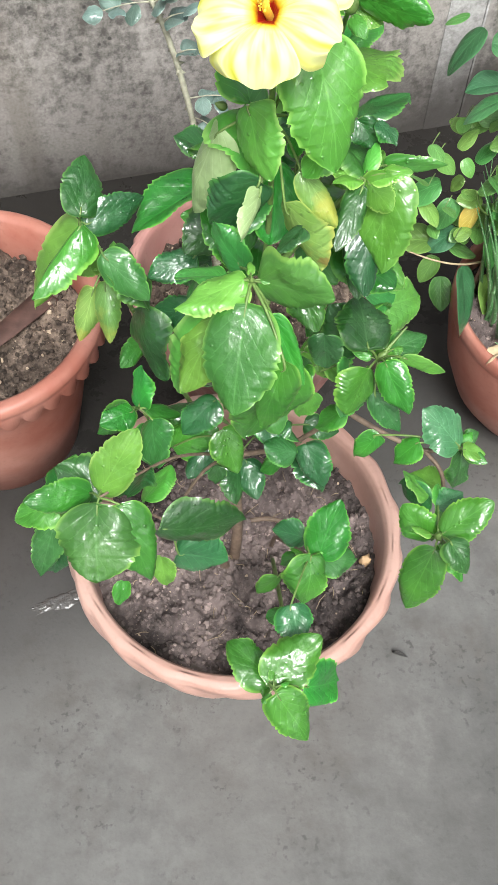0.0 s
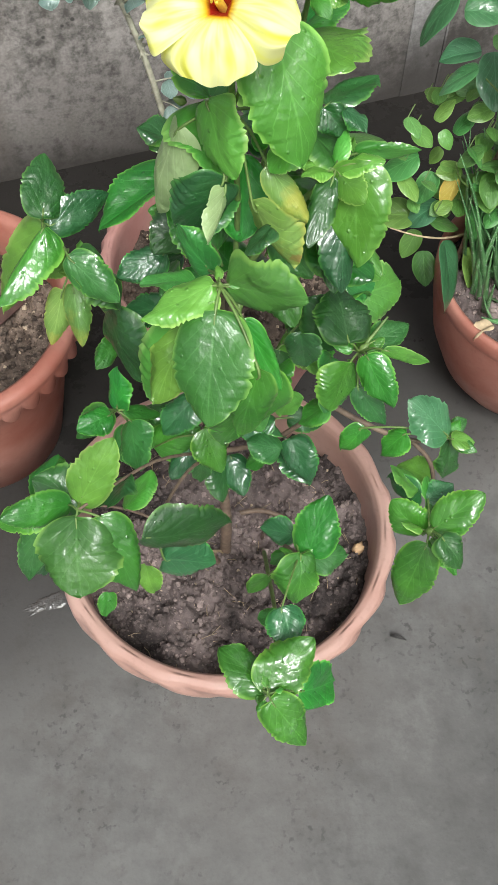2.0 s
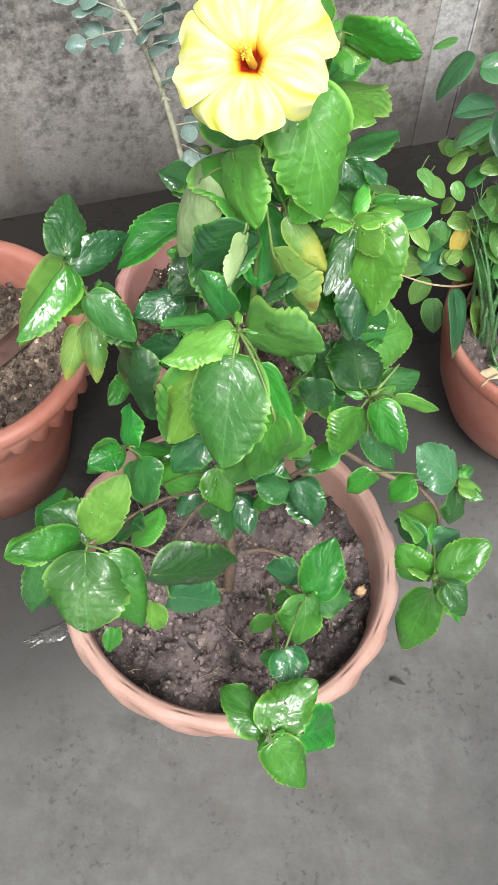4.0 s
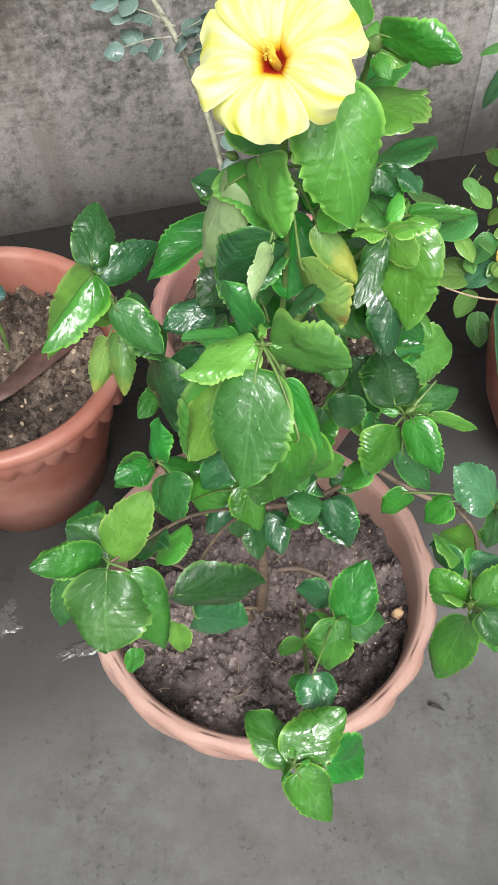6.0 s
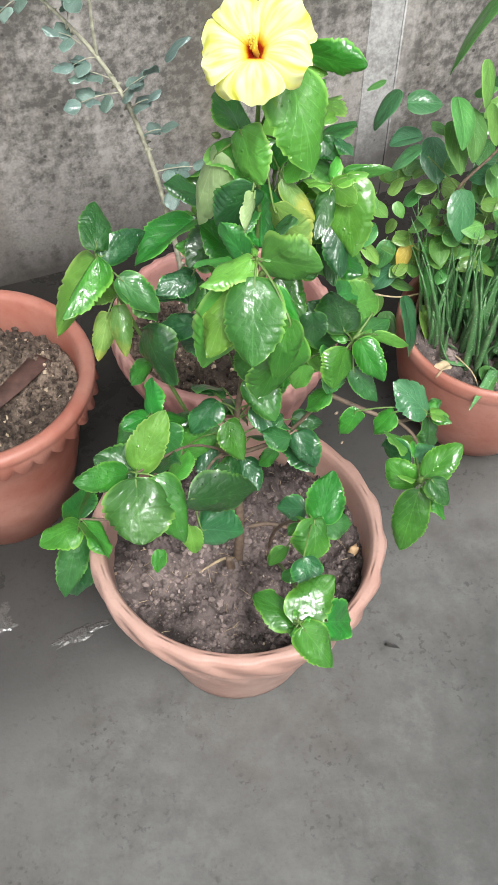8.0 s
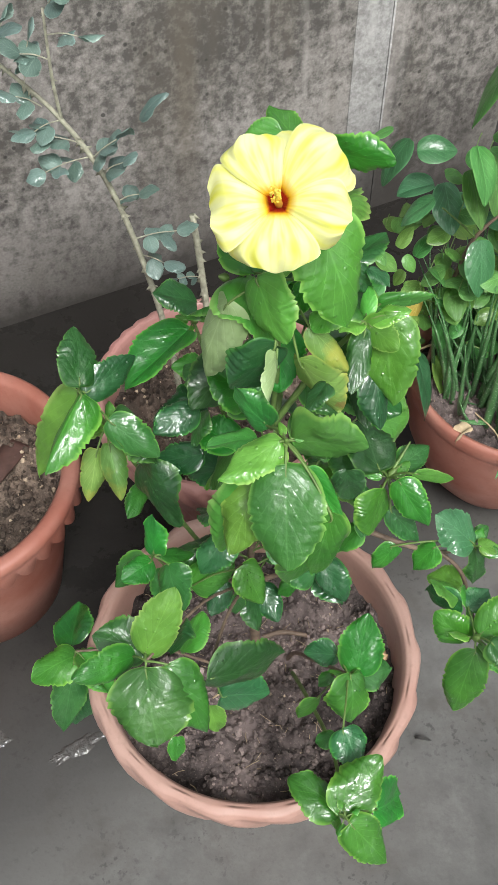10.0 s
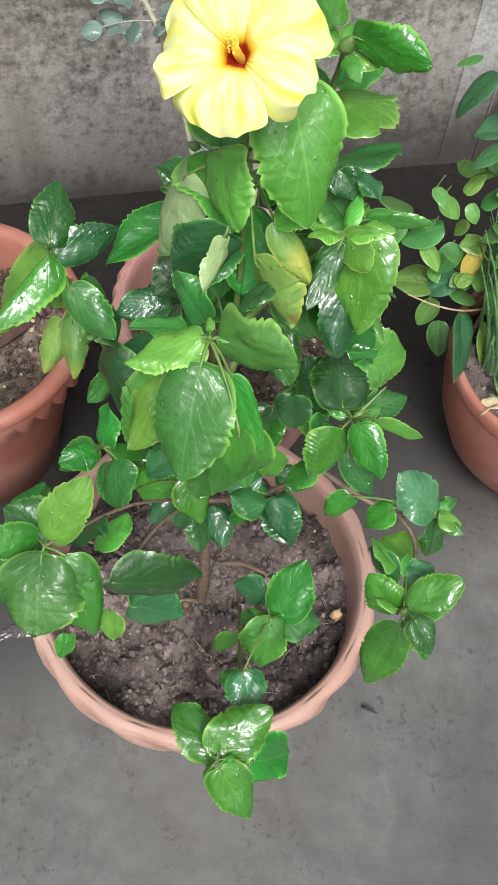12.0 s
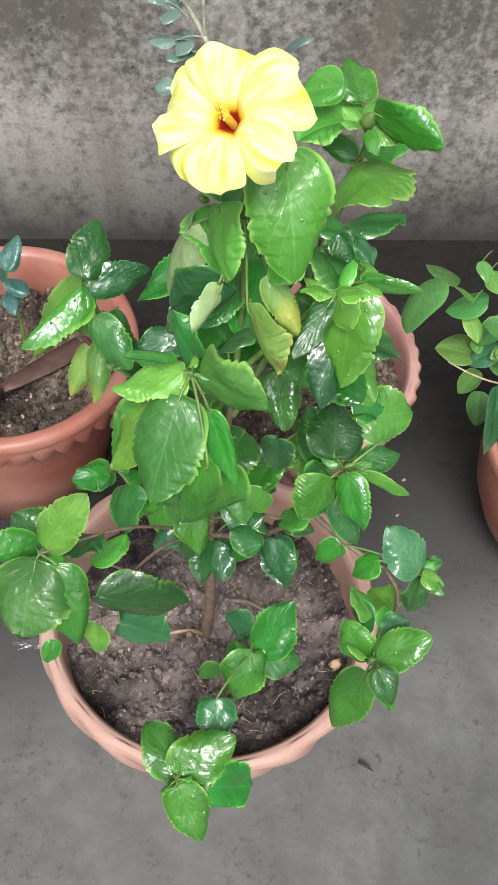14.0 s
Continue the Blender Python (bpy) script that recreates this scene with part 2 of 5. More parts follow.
def concrete_floor():
    """Trowelled cement, damp and dark in a band beside the pots and the wall, with contact shade painted in along the
    wall.
    """
    m, n, l, b = shader("cement_floor", 0.55, 0.4)
    co = n.new("ShaderNodeTexCoord").outputs["Object"]
    big, mid, fine = noise_tex(n, l, 2.6, 5, vec=co), noise_tex(n, l, 16, 6, 0.65, vec=co), noise_tex(n, l, 170, 4, vec=co)
    c = mix(n, l, ramp(n, l, mid, (0.3, 0.0), (0.72, 1.0)), (0.078, 0.077, 0.073), (0.148, 0.146, 0.140))
    c = mix(n, l, ramp(n, l, big, (0.40, 0.0), (0.62, 0.75)), c, (0.098, 0.094, 0.088))
    smudge = noise_tex(n, l, 8.5, 7, 0.72, vec=co)
    c = mix(n, l, ramp(n, l, smudge, (0.50, 0.0), (0.66, 0.8)), c, (0.078, 0.073, 0.066))
    c = mix(n, l, ramp(n, l, smudge, (0.30, 0.4), (0.44, 0.0)), c, (0.175, 0.172, 0.166))
    c = mix(n, l, ramp(n, l, fine, (0.56, 0.0), (0.74, 0.30)), c, (0.06, 0.058, 0.054))
    sep = n.new("ShaderNodeSeparateXYZ")
    l.new(co, sep.inputs[0])
    x, y = sep.outputs["X"], sep.outputs["Y"]
    spots = calc(n, l, "MULTIPLY", ramp(n, l, noise_tex(n, l, 95, 3, 0.6, vec=co), (0.56, 0.0), (0.64, 1.0)), ramp(n, l, noise_tex(n, l, 9, 4, 0.6, vec=co), (0.48, 0.0), (0.62, 0.8)))
    c = mix(n, l, spots, c, (0.048, 0.046, 0.044))
    grime = calc(n, l, "ADD", calc(n, l, "SUBTRACT", x, calc(n, l, "MULTIPLY", y, 0.35)), calc(n, l, "MULTIPLY", calc(n, l, "SUBTRACT", smudge, 0.5), 0.9))
    grime = calc(n, l, "MULTIPLY", ramp(n, l, grime, (0.02, 0.0), (0.30, 0.6)), ramp(n, l, calc(n, l, "ADD", calc(n, l, "ABSOLUTE", calc(n, l, "SUBTRACT", x, 0.45)), calc(n, l, "ADD", calc(n, l, "ABSOLUTE", calc(n, l, "SUBTRACT", y, 0.2)), smudge)), (0.9, 1.0), (1.0, 0.0)))
    c = mix(n, l, grime, c, (0.058, 0.058, 0.055))
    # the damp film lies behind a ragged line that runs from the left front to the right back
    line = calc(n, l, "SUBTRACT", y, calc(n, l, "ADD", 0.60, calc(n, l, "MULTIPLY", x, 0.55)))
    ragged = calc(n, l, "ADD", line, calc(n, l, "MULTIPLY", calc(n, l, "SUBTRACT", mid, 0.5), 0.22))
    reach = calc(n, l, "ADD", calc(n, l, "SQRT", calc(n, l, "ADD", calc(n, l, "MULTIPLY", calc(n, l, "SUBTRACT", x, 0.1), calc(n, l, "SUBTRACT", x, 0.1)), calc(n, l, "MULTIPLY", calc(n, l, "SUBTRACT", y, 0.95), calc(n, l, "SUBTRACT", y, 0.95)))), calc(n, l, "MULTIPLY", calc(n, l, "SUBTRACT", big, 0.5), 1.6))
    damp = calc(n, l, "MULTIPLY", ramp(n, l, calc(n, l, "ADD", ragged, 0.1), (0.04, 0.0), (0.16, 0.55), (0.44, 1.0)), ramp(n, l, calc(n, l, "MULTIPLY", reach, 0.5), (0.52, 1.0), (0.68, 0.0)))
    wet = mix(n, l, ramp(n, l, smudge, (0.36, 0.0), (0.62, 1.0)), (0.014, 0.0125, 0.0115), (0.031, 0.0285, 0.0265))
    # nearer the wall the wet tone also carries its contact shade as colour
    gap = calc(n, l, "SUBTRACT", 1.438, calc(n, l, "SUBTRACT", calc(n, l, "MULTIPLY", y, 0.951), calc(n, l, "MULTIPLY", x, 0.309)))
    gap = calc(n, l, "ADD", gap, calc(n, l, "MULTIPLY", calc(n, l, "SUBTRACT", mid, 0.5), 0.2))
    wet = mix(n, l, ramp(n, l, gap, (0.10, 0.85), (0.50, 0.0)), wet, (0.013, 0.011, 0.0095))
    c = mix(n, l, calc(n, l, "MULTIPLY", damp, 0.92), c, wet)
    l.new(c, b.inputs["Base Color"])
    l.new(mix(n, l, damp, ramp(n, l, mid, (0.3, 0.62), (0.7, 0.42)), ramp(n, l, smudge, (0.4, 0.22), (0.6, 0.38))), b.inputs["Roughness"])
    l.new(mix(n, l, damp, 0.4, 0.16), b.inputs["Specular IOR Level"])
    bump(n, l, b, mix(n, l, 0.5, mid, fine), 0.35, 0.002)
    return m


def plaster(name, low, high, moss):
    """Bare cement render: black mould in specks and blotches, thicker higher up, pinholes, and a damp foot with contact
    shade painted in.
    """
    m, n, l, b = shader(name, 0.85, 0.25)
    co = n.new("ShaderNodeTexCoord").outputs["Object"]
    big, mid = noise_tex(n, l, 2.7, 5, 0.6, vec=co), noise_tex(n, l, 16, 6, 0.65, vec=co)
    speck, fine = noise_tex(n, l, 52, 6, 0.7, vec=co), noise_tex(n, l, 190, 3, 0.6, vec=co)
    sep = n.new("ShaderNodeSeparateXYZ")
    l.new(co, sep.inputs[0])
    c = mix(n, l, ramp(n, l, mid, (0.32, 0.0), (0.68, 1.0)), low, high)
    c = mix(n, l, ramp(n, l, fine, (0.35, 0.5), (0.62, 0.0)), c, tuple(x * 0.62 for x in low))
    rise = ramp(n, l, sep.outputs["Z"], (0.20, 0.0), (0.62, 1.0))
    where = calc(n, l, "ADD", calc(n, l, "SUBTRACT", calc(n, l, "MULTIPLY", big, 1.3), 0.27), calc(n, l, "MULTIPLY", rise, 0.32))
    # soft grey-olive bloom, cloudy black mould in it, and single black dots
    c = mix(n, l, ramp(n, l, calc(n, l, "MULTIPLY", calc(n, l, "ADD", where, calc(n, l, "MULTIPLY", mid, 0.6)), 0.8), (0.58, 0.0), (0.94, moss * 0.7)), c, (0.125, 0.112, 0.088))
    grown = calc(n, l, "ADD", calc(n, l, "MULTIPLY", where, 0.42), calc(n, l, "ADD", calc(n, l, "MULTIPLY", speck, 0.75), calc(n, l, "MULTIPLY", mid, 0.34)))
    c = mix(n, l, ramp(n, l, grown, (0.65, 0.0), (0.84, moss)), c, (0.060, 0.057, 0.051))
    dot = n.new("ShaderNodeTexVoronoi")
    dot.inputs["Scale"].default_value = 58.0
    l.new(co, dot.inputs["Vector"])
    one = n.new("ShaderNodeSeparateColor")
    l.new(dot.outputs["Color"], one.inputs[0])
    size = calc(n, l, "ADD", dot.outputs["Distance"], calc(n, l, "MULTIPLY", calc(n, l, "SUBTRACT", speck, 0.5), 0.7))
    dots = calc(n, l, "MULTIPLY", ramp(n, l, size, (0.14, 1.0), (0.26, 0.0)), ramp(n, l, calc(n, l, "MULTIPLY", one.outputs[0], where), (0.38, 0.0), (0.46, 0.85)))
    c = mix(n, l, dots, c, (0.045, 0.043, 0.04))
    run = n.new("ShaderNodeMapping")
    run.inputs["Scale"].default_value = (9.0, 9.0, 0.7)
    l.new(co, run.inputs["Vector"])
    c = mix(n, l, ramp(n, l, noise_tex(n, l, 1.0, 4, 0.6, vec=run.outputs["Vector"]), (0.50, 0.0), (0.74, 0.6)), c, (0.15, 0.128, 0.098))
    c = mix(n, l, ramp(n, l, noise_tex(n, l, 1.3, 3, 0.6, vec=run.outputs["Vector"]), (0.30, 0.55), (0.42, 0.0)), c, tuple(min(1.0, x * 1.15) for x in high))
    # darker towards the floor: damp, and the contact shade painted with it
    foot = calc(n, l, "SUBTRACT", calc(n, l, "ADD", 0.02, calc(n, l, "MULTIPLY", big, 0.26)), sep.outputs["Z"])
    c = mix(n, l, ramp(n, l, calc(n, l, "ADD", calc(n, l, "ADD", foot, 0.2), calc(n, l, "MULTIPLY", calc(n, l, "SUBTRACT", mid, 0.5), 0.10)), (0.04, 0.0), (0.20, 0.45), (0.34, 0.95)), c, (0.045, 0.040, 0.036))
    l.new(c, b.inputs["Base Color"])
    bump(n, l, b, mix(n, l, 0.5, mid, speck), 0.4, 0.004)
    return m


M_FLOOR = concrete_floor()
M_WALL = plaster("mouldy_render", (0.315, 0.292, 0.268), (0.43, 0.40, 0.372), 0.85)
M_PIER = plaster("pale_render", (0.41, 0.40, 0.385), (0.54, 0.53, 0.51), 0.45)
M_PIER_LINE = plaster("white_mortar", (0.48, 0.47, 0.455), (0.68, 0.67, 0.65), 0.6)
# mouldy like the wall, but the near-black base paints in the corner's shade
M_WALL_SHADE = plaster("shaded_recess_render", (0.075, 0.07, 0.064), (0.125, 0.117, 0.108), 0.85)


def water_film():
    m, n, l, b = shader("water", 0.02, 0.6)
    b.inputs["Base Color"].default_value = (0.075, 0.072, 0.068, 1)
    bump(n, l, b, noise_tex(n, l, 110, 2), 0.8, 0.005)
    return m


M_WATER = water_film()


def petal_shader():
    m, n, l, b = shader("yellow_petal", 0.5, 0.3)
    uv = n.new("ShaderNodeTexCoord").outputs["UV"]
    sep = n.new("ShaderNodeSeparateXYZ")
    l.new(uv, sep.inputs[0])
    u, v = sep.outputs["X"], sep.outputs["Y"]
    fan = n.new("ShaderNodeVectorMath")
    fan.operation = "MULTIPLY"
    fan.inputs[1].default_value = (0.7, 3.0, 1.0)
    l.new(uv, fan.inputs[0])
    streak = noise_tex(n, l, 1.7, 2, vec=fan.outputs[0])
    ray = calc(n, l, "SINE", calc(n, l, "MULTIPLY", v, 42.0))
    c = mix(n, l, ramp(n, l, streak, (0.30, 0.0), (0.54, 1.0)), (0.94, 0.935, 0.10), (0.98, 0.985, 0.48))
    c = mix(n, l, ramp(n, l, ray, (0.85, 0.0), (1.0, 0.16)), c, (0.90, 0.88, 0.10))
    c = mix(n, l, ramp(n, l, u, (0.17, 1.0), (0.29, 0.0)), c, (0.92, 0.58, 0.03))
    c = mix(n, l, ramp(n, l, u, (0.125, 1.0), (0.17, 0.0)), c, (0.42, 0.025, 0.012))
    l.new(c, b.inputs["Base Color"])
    bump(n, l, b, ray, 0.25, 0.001)
    t = n.new("ShaderNodeBsdfTranslucent")
    l.new(c, t.inputs["Color"])
    mx = n.new("ShaderNodeMixShader")
    mx.inputs[0].default_value = 0.3
    l.new(b.outputs[0], mx.inputs[1])
    l.new(t.outputs[0], mx.inputs[2])
    l.new(mx.outputs[0], n["Material Output"].inputs["Surface"])
    return m


M_PETAL = petal_shader()
M_STAMEN = plain("yellow_stamen", (0.85, 0.60, 0.08), 0.6, 0.2, 200)


# ---- builders ----
def part(name, bm, material, parent=None, label="", smooth=True):
    """Links a bmesh as one mesh object under a thing or a part."""
    me = bpy.data.meshes.new(name)
    bm.to_mesh(me)
    bm.free()
    for p in me.polygons:
        p.use_smooth = smooth
    me.materials.append(material)
    ob = new(name, me)
    ob.parent = parent
    if label:
        ob["label"] = label
    return ob


def thing(name, label, category, at=(0, 0, 0), group="", kind=""):
    ob = new(name)
    ob.empty_display_size = 0.05
    ob.location = at
    return tagged(ob, label, category, group, kind)


def slab(corners_low, corners_high):
    """A box from four low and four high corners."""
    bm = bmesh.new()
    vs = [bm.verts.new(c) for c in (*corners_low, *corners_high)]
    for f in ((3, 2, 1, 0), (4, 5, 6, 7), (0, 1, 5, 4), (1, 2, 6, 5), (2, 3, 7, 6), (3, 0, 4, 7)):
        bm.faces.new([vs[i] for i in f])
    return bm


def lathe(profile, seg=96, warp=None, caps=True):
    """A turned solid from (radius, height) pairs; warp(angle, k, r, z) gives the bent r, z."""
    bm = bmesh.new()
    rings = []
    for k, (r, z) in enumerate(profile):
        ring = []
        for i in range(seg):
            a = 2 * math.pi * i / seg
            rr, zz = warp(a, k, r, z) if warp else (r, z)
            ring.append(bm.verts.new((rr * math.cos(a), rr * math.sin(a), zz)))
        rings.append(ring)
    for p, q in zip(rings, rings[1:]):
        for i in range(seg):
            j = (i + 1) % seg
            bm.faces.new((p[i], p[j], q[j], q[i]))
    if caps:
        bm.faces.new(rings[0][::-1])
        bm.faces.new(rings[-1])
    return bm


def tube(points, radii, seg=8, thorn=None):
    """A tapered round stem along points (smoothed), with optional thorns (count, length)."""
    bm = bmesh.new()
    pts = [Vector(p) for p in points]
    fine, rad = [], []
    n = len(pts)
    for i in range(n - 1):
        p0, p1, p2, p3 = pts[max(i - 1, 0)], pts[i], pts[i + 1], pts[min(i + 2, n - 1)]
        for k in range(5):
            t = k / 5
            fine.append(0.5 * ((2 * p1) + (p2 - p0) * t + (2 * p0 - 5 * p1 + 4 * p2 - p3) * t * t + (3 * p1 - p0 - 3 * p2 + p3) * t ** 3))
            rad.append(radii[i] * (1 - t) + radii[i + 1] * t)
    fine.append(pts[-1])
    rad.append(radii[-1])
    rings, side = [], Vector((1, 0.3, 0.1))
    for i, p in enumerate(fine):
        d = (fine[min(i + 1, len(fine) - 1)] - fine[max(i - 1, 0)]).normalized()
        side = (side - d * side.dot(d)).normalized()
        up = d.cross(side)
        rings.append([bm.verts.new(p + (side * math.cos(2 * math.pi * j / seg) + up * math.sin(2 * math.pi * j / seg)) * rad[i]) for j in range(seg)])
    for p, q in zip(rings, rings[1:]):
        for j in range(seg):
            bm.faces.new((p[j], p[(j + 1) % seg], q[(j + 1) % seg], q[j]))
    bm.faces.new(rings[0][::-1])
    bm.faces.new(rings[-1])
    if thorn:
        count, long = thorn
        rnd = random.Random(count)
        for _ in range(count):
            i = rnd.randrange(1, len(fine) - 1)
            d = (fine[i + 1] - fine[i]).normalized()
            o = Vector((rnd.uniform(-1, 1), rnd.uniform(-1, 1), rnd.uniform(-1, 1)))
            o = (o - d * o.dot(d)).normalized()
            s = d.cross(o)
            base, r = fine[i] + (fine[i + 1] - fine[i]) * rnd.random(), rad[i]
            tip = bm.verts.new(base + o * (r + long * rnd.uniform(0.6, 1.1)) + d * long * -0.25)
            feet = [bm.verts.new(base + o * r * 0.7 + d * r * a + s * r * b) for a, b in ((0.9, 0), (0, 0.5), (-0.9, 0), (0, -0.5))]
            for j in range(4):
                bm.faces.new((feet[j], feet[(j + 1) % 4], tip))
    return bm


def blob(bm, at, r, rnd, flat=0.7, rings=4, seg=6):
    """A rough lump: an uneven, squashed ball added to bm."""
    c = Vector(at)
    turn = Euler((rnd.uniform(0, 6), rnd.uniform(0, 6), rnd.uniform(0, 6))).to_matrix()
    top, bot = bm.verts.new(c + turn @ Vector((0, 0, r * flat))), bm.verts.new(c + turn @ Vector((0, 0, -r * flat)))
    rows = []
    for i in range(1, rings):
        a = math.pi * i / rings
        rows.append([bm.verts.new(c + turn @ Vector((math.sin(a) * math.cos(2 * math.pi * j / seg), math.sin(a) * math.sin(2 * math.pi * j / seg) * 0.8, math.cos(a) * flat)) * r * rnd.uniform(0.6, 1.3)) for j in range(seg)])
    for j in range(seg):
        k = (j + 1) % seg
        bm.faces.new((top, rows[0][j], rows[0][k]))
        bm.faces.new((bot, rows[-1][k], rows[-1][j]))
        for p, q in zip(rows, rows[1:]):
            bm.faces.new((p[j], q[j], q[k], p[k]))


def blade(length, width, fold=0.15, arch=0.12, cup=0.1, teeth=11, tooth=0.05, wave=0.0, widest=0.42, seed=0, heart=0.06, bend=0.0, rows=55, cols=12):
    """A leaf blade along +x with its upper face to +z: ovate with a short point, toothed beyond its widest part, folded along the midrib (fold),
    arched along it (arch), its halves swelling (cup), its margins rolled under here and there, wavy, its tip bent sideways."""
    bm = bmesh.new()
    lay = bm.loops.layers.uv.new("UVMap")
    rnd = random.Random(seed)
    ph, hang = rnd.uniform(0, 6.28), rnd.uniform(0.15, 1.0) * (1 if wave > 0.04 else 0)
    droop, twist = rnd.uniform(-0.05, 0.16), rnd.uniform(-0.22, 0.22)
    p = math.log(0.5) / math.log(widest)
    grid, uvs = [], {}
    for i in range(rows + 1):
        u = i / rows
        shape = max(0.0, math.sin(math.pi * u ** p)) ** (0.44 if u < widest else 0.70)
        cut = tooth * min(1.0, max(0.0, (u - 0.22) / 0.2))
        saw = 1 - cut * (0.65 + 0.35 * math.sin(u * 23 + ph)) * (1 - ((u * teeth + 0.25 * math.sin(u * 9 + ph)) % 1.0)) ** 1.3
        half = width * 0.56 * shape * saw
        row = []
        for j in range(cols + 1):
            v = math.sin((j / cols - 0.5) * math.pi * 0.94) / math.sin(math.pi * 0.47)
            x = u * length - heart * length * (abs(v) ** 1.5) * max(0, 1 - u * 2.2)
            y = v * half + bend * length * u * u
            z = -fold * abs(v) * half + cup * half * (abs(v) - v * v) * 2.2 + arch * length * 2 * u * (1 - u) - droop * length * max(0.0, u - 0.55) ** 2 * 3
            z += twist * v * half * (u - 0.3)
            z += wave * width * abs(v) ** 2.5 * math.sin(u * 10 + ph + (1.9 if v > 0 else 0)) * 0.40
            z += wave * width * 0.16 * math.sin(u * 6 + v * 2.5 + ph)
            rim = max(0.0, abs(v) - 0.60) / 0.40
            roll_in = hang * max(0.0, 0.45 + 0.75 * math.sin(u * 5 + ph * 2 + (2.4 if v > 0 else 0)))
            z -= roll_in * half * rim ** 1.7 * 0.50
            y -= math.copysign(roll_in * half * rim * rim * 0.16, v) if v else 0
            w = bm.verts.new((x, y, z))
            uvs[w] = (u, 0.5 + v / 2)
            row.append(w)
        grid.append(row)
    for i in range(rows):
        for j in range(cols):
            bm.faces.new((grid[i][j], grid[i + 1][j], grid[i + 1][j + 1], grid[i][j + 1]))
    bmesh.ops.remove_doubles(bm, verts=bm.verts[:], dist=1e-6)
    for f in bm.faces:
        for lp in f.loops:
            lp[lay].uv = uvs.get(lp.vert, (0, 0.5))
    return bm


def set_leaf(plant, base, tip, roll, width, material, node=None, fold=0.12, arch=0.07, cup=0.16, wave=0.15, name="leaf", label="", tooth=0.155, teeth=11, widest=0.39, heart=0.05, bend=0.0, stalk=0.001):
    """A leaf from its base to its tip (world metres); roll turns it about that line: 0 faces as far up as it can. node: where its stalk springs from."""
    b, t = Vector(base), Vector(tip)
    d = t - b
    ln = d.length
    x = d.normalized()
    up = Vector((0, 0, 1)) - x * x.z
    if up.length < 0.05:
        up = Vector((0, -1, 0)) - x * x.dot(Vector((0, -1, 0)))
    up.normalize()
    r = radians(roll)
    z = (up * math.cos(r) + x.cross(up) * math.sin(r)).normalized()
    y = z.cross(x)
    seed = int(abs(base[0] * 7919 + base[1] * 104729 + base[2] * 1299709) * 10) % 9973
    ob = part(name, blade(ln, width, fold, arch, cup, teeth, tooth, wave, widest, seed, heart, bend), material, plant, label)
    m = Matrix((x, y, z)).transposed().to_4x4()
    m.translation = b - Vector(plant.location)
    ob.matrix_local = m
    if node is not None:
        inv = m.inverted()
        n0 = Vector(node) - Vector(plant.location)
        b0 = b - Vector(plant.location)
        midp = (n0 + b0) / 2 + Vector((0, 0, 0.12 * (n0 - b0).length))
        pts = [inv @ n0, inv @ midp, Vector((0, 0, 0)), Vector((ln * 0.12, 0, arch * ln * 0.03))]
        part("petiole", tube(pts, [stalk * 1.2, stalk, stalk, stalk * 0.5], 6), M_STEM, ob)
    return ob


def pot_soil(name, label, c, r, z, material, seed, lumps, pebbles, grit=0.0042, tilt=0.0, clods=M_CLOD, coarse=0.0068):
    """An uneven soil surface with crumbs and pebbles, as one thing."""
    rnd = random.Random(seed)
    bm = bmesh.new()
    rows, seg = 60, 170
    def height(x, y):
        n1 = noise.fractal(Vector((x * 9 + seed, y * 9, 0.3)), 1.0, 2.0, 4)
        n2 = noise.fractal(Vector((x * 48 + seed, y * 48, 1.3)), 0.75, 2.1, 5)
        return 0.019 * n1 + 0.016 * n2 + tilt * y
    centre = bm.verts.new((0, 0, height(0, 0)))
    prev = None
    for i in range(1, rows + 1):
        rr = r * i / rows
        ring = [bm.verts.new((rr * math.cos(2 * math.pi * j / seg), rr * math.sin(2 * math.pi * j / seg), height(rr * math.cos(2 * math.pi * j / seg), rr * math.sin(2 * math.pi * j / seg)))) for j in range(seg)]
        for j in range(seg):
            k = (j + 1) % seg
            if prev:
                bm.faces.new((prev[j], ring[j], ring[k], prev[k]))
            else:
                bm.faces.new((centre, ring[j], ring[k]))
        prev = ring
    low = [bm.verts.new((v.co.x, v.co.y, -0.014)) for v in prev]
    for j in range(seg):
        k = (j + 1) % seg
        bm.faces.new((prev[j], low[j], low[k], prev[k]))
    bm.faces.new(low[::-1])
    top = thing(name, label, "soil", (c[0], c[1], z), kind="stuff")
    part("surface", bm, material, top)
    for nm, mat, count, lo, hi in (("crumbs", clods, lumps, 0.0010, coarse), ("pebbles", M_STONE, pebbles, 0.0012, grit)):
        b2 = bmesh.new()
        for _ in range(count):
            a, q = rnd.uniform(0, 2 * math.pi), r * 0.97 * math.sqrt(rnd.random())
            x, y = q * math.cos(a), q * math.sin(a)
            s = lo + (hi - lo) * rnd.random() ** 3.0
            blob(b2, (x, y, height(x, y) + s * 0.25), s, rnd, 0.7, 3, 5)
        ob = part(nm, b2, mat, top)
        for p in ob.data.polygons:
            p.use_smooth = False
    return top, height


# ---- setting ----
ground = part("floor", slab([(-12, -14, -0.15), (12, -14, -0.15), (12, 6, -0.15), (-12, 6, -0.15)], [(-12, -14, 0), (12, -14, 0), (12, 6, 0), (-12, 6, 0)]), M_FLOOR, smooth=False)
tagged(ground, "grey trowelled cement floor, damp and dark by the pots, shade painted along the wall", "floor", kind="structure")
WALL_AT, WALL_TURN = Vector((-0.13, 1.47, 0)), radians(18)
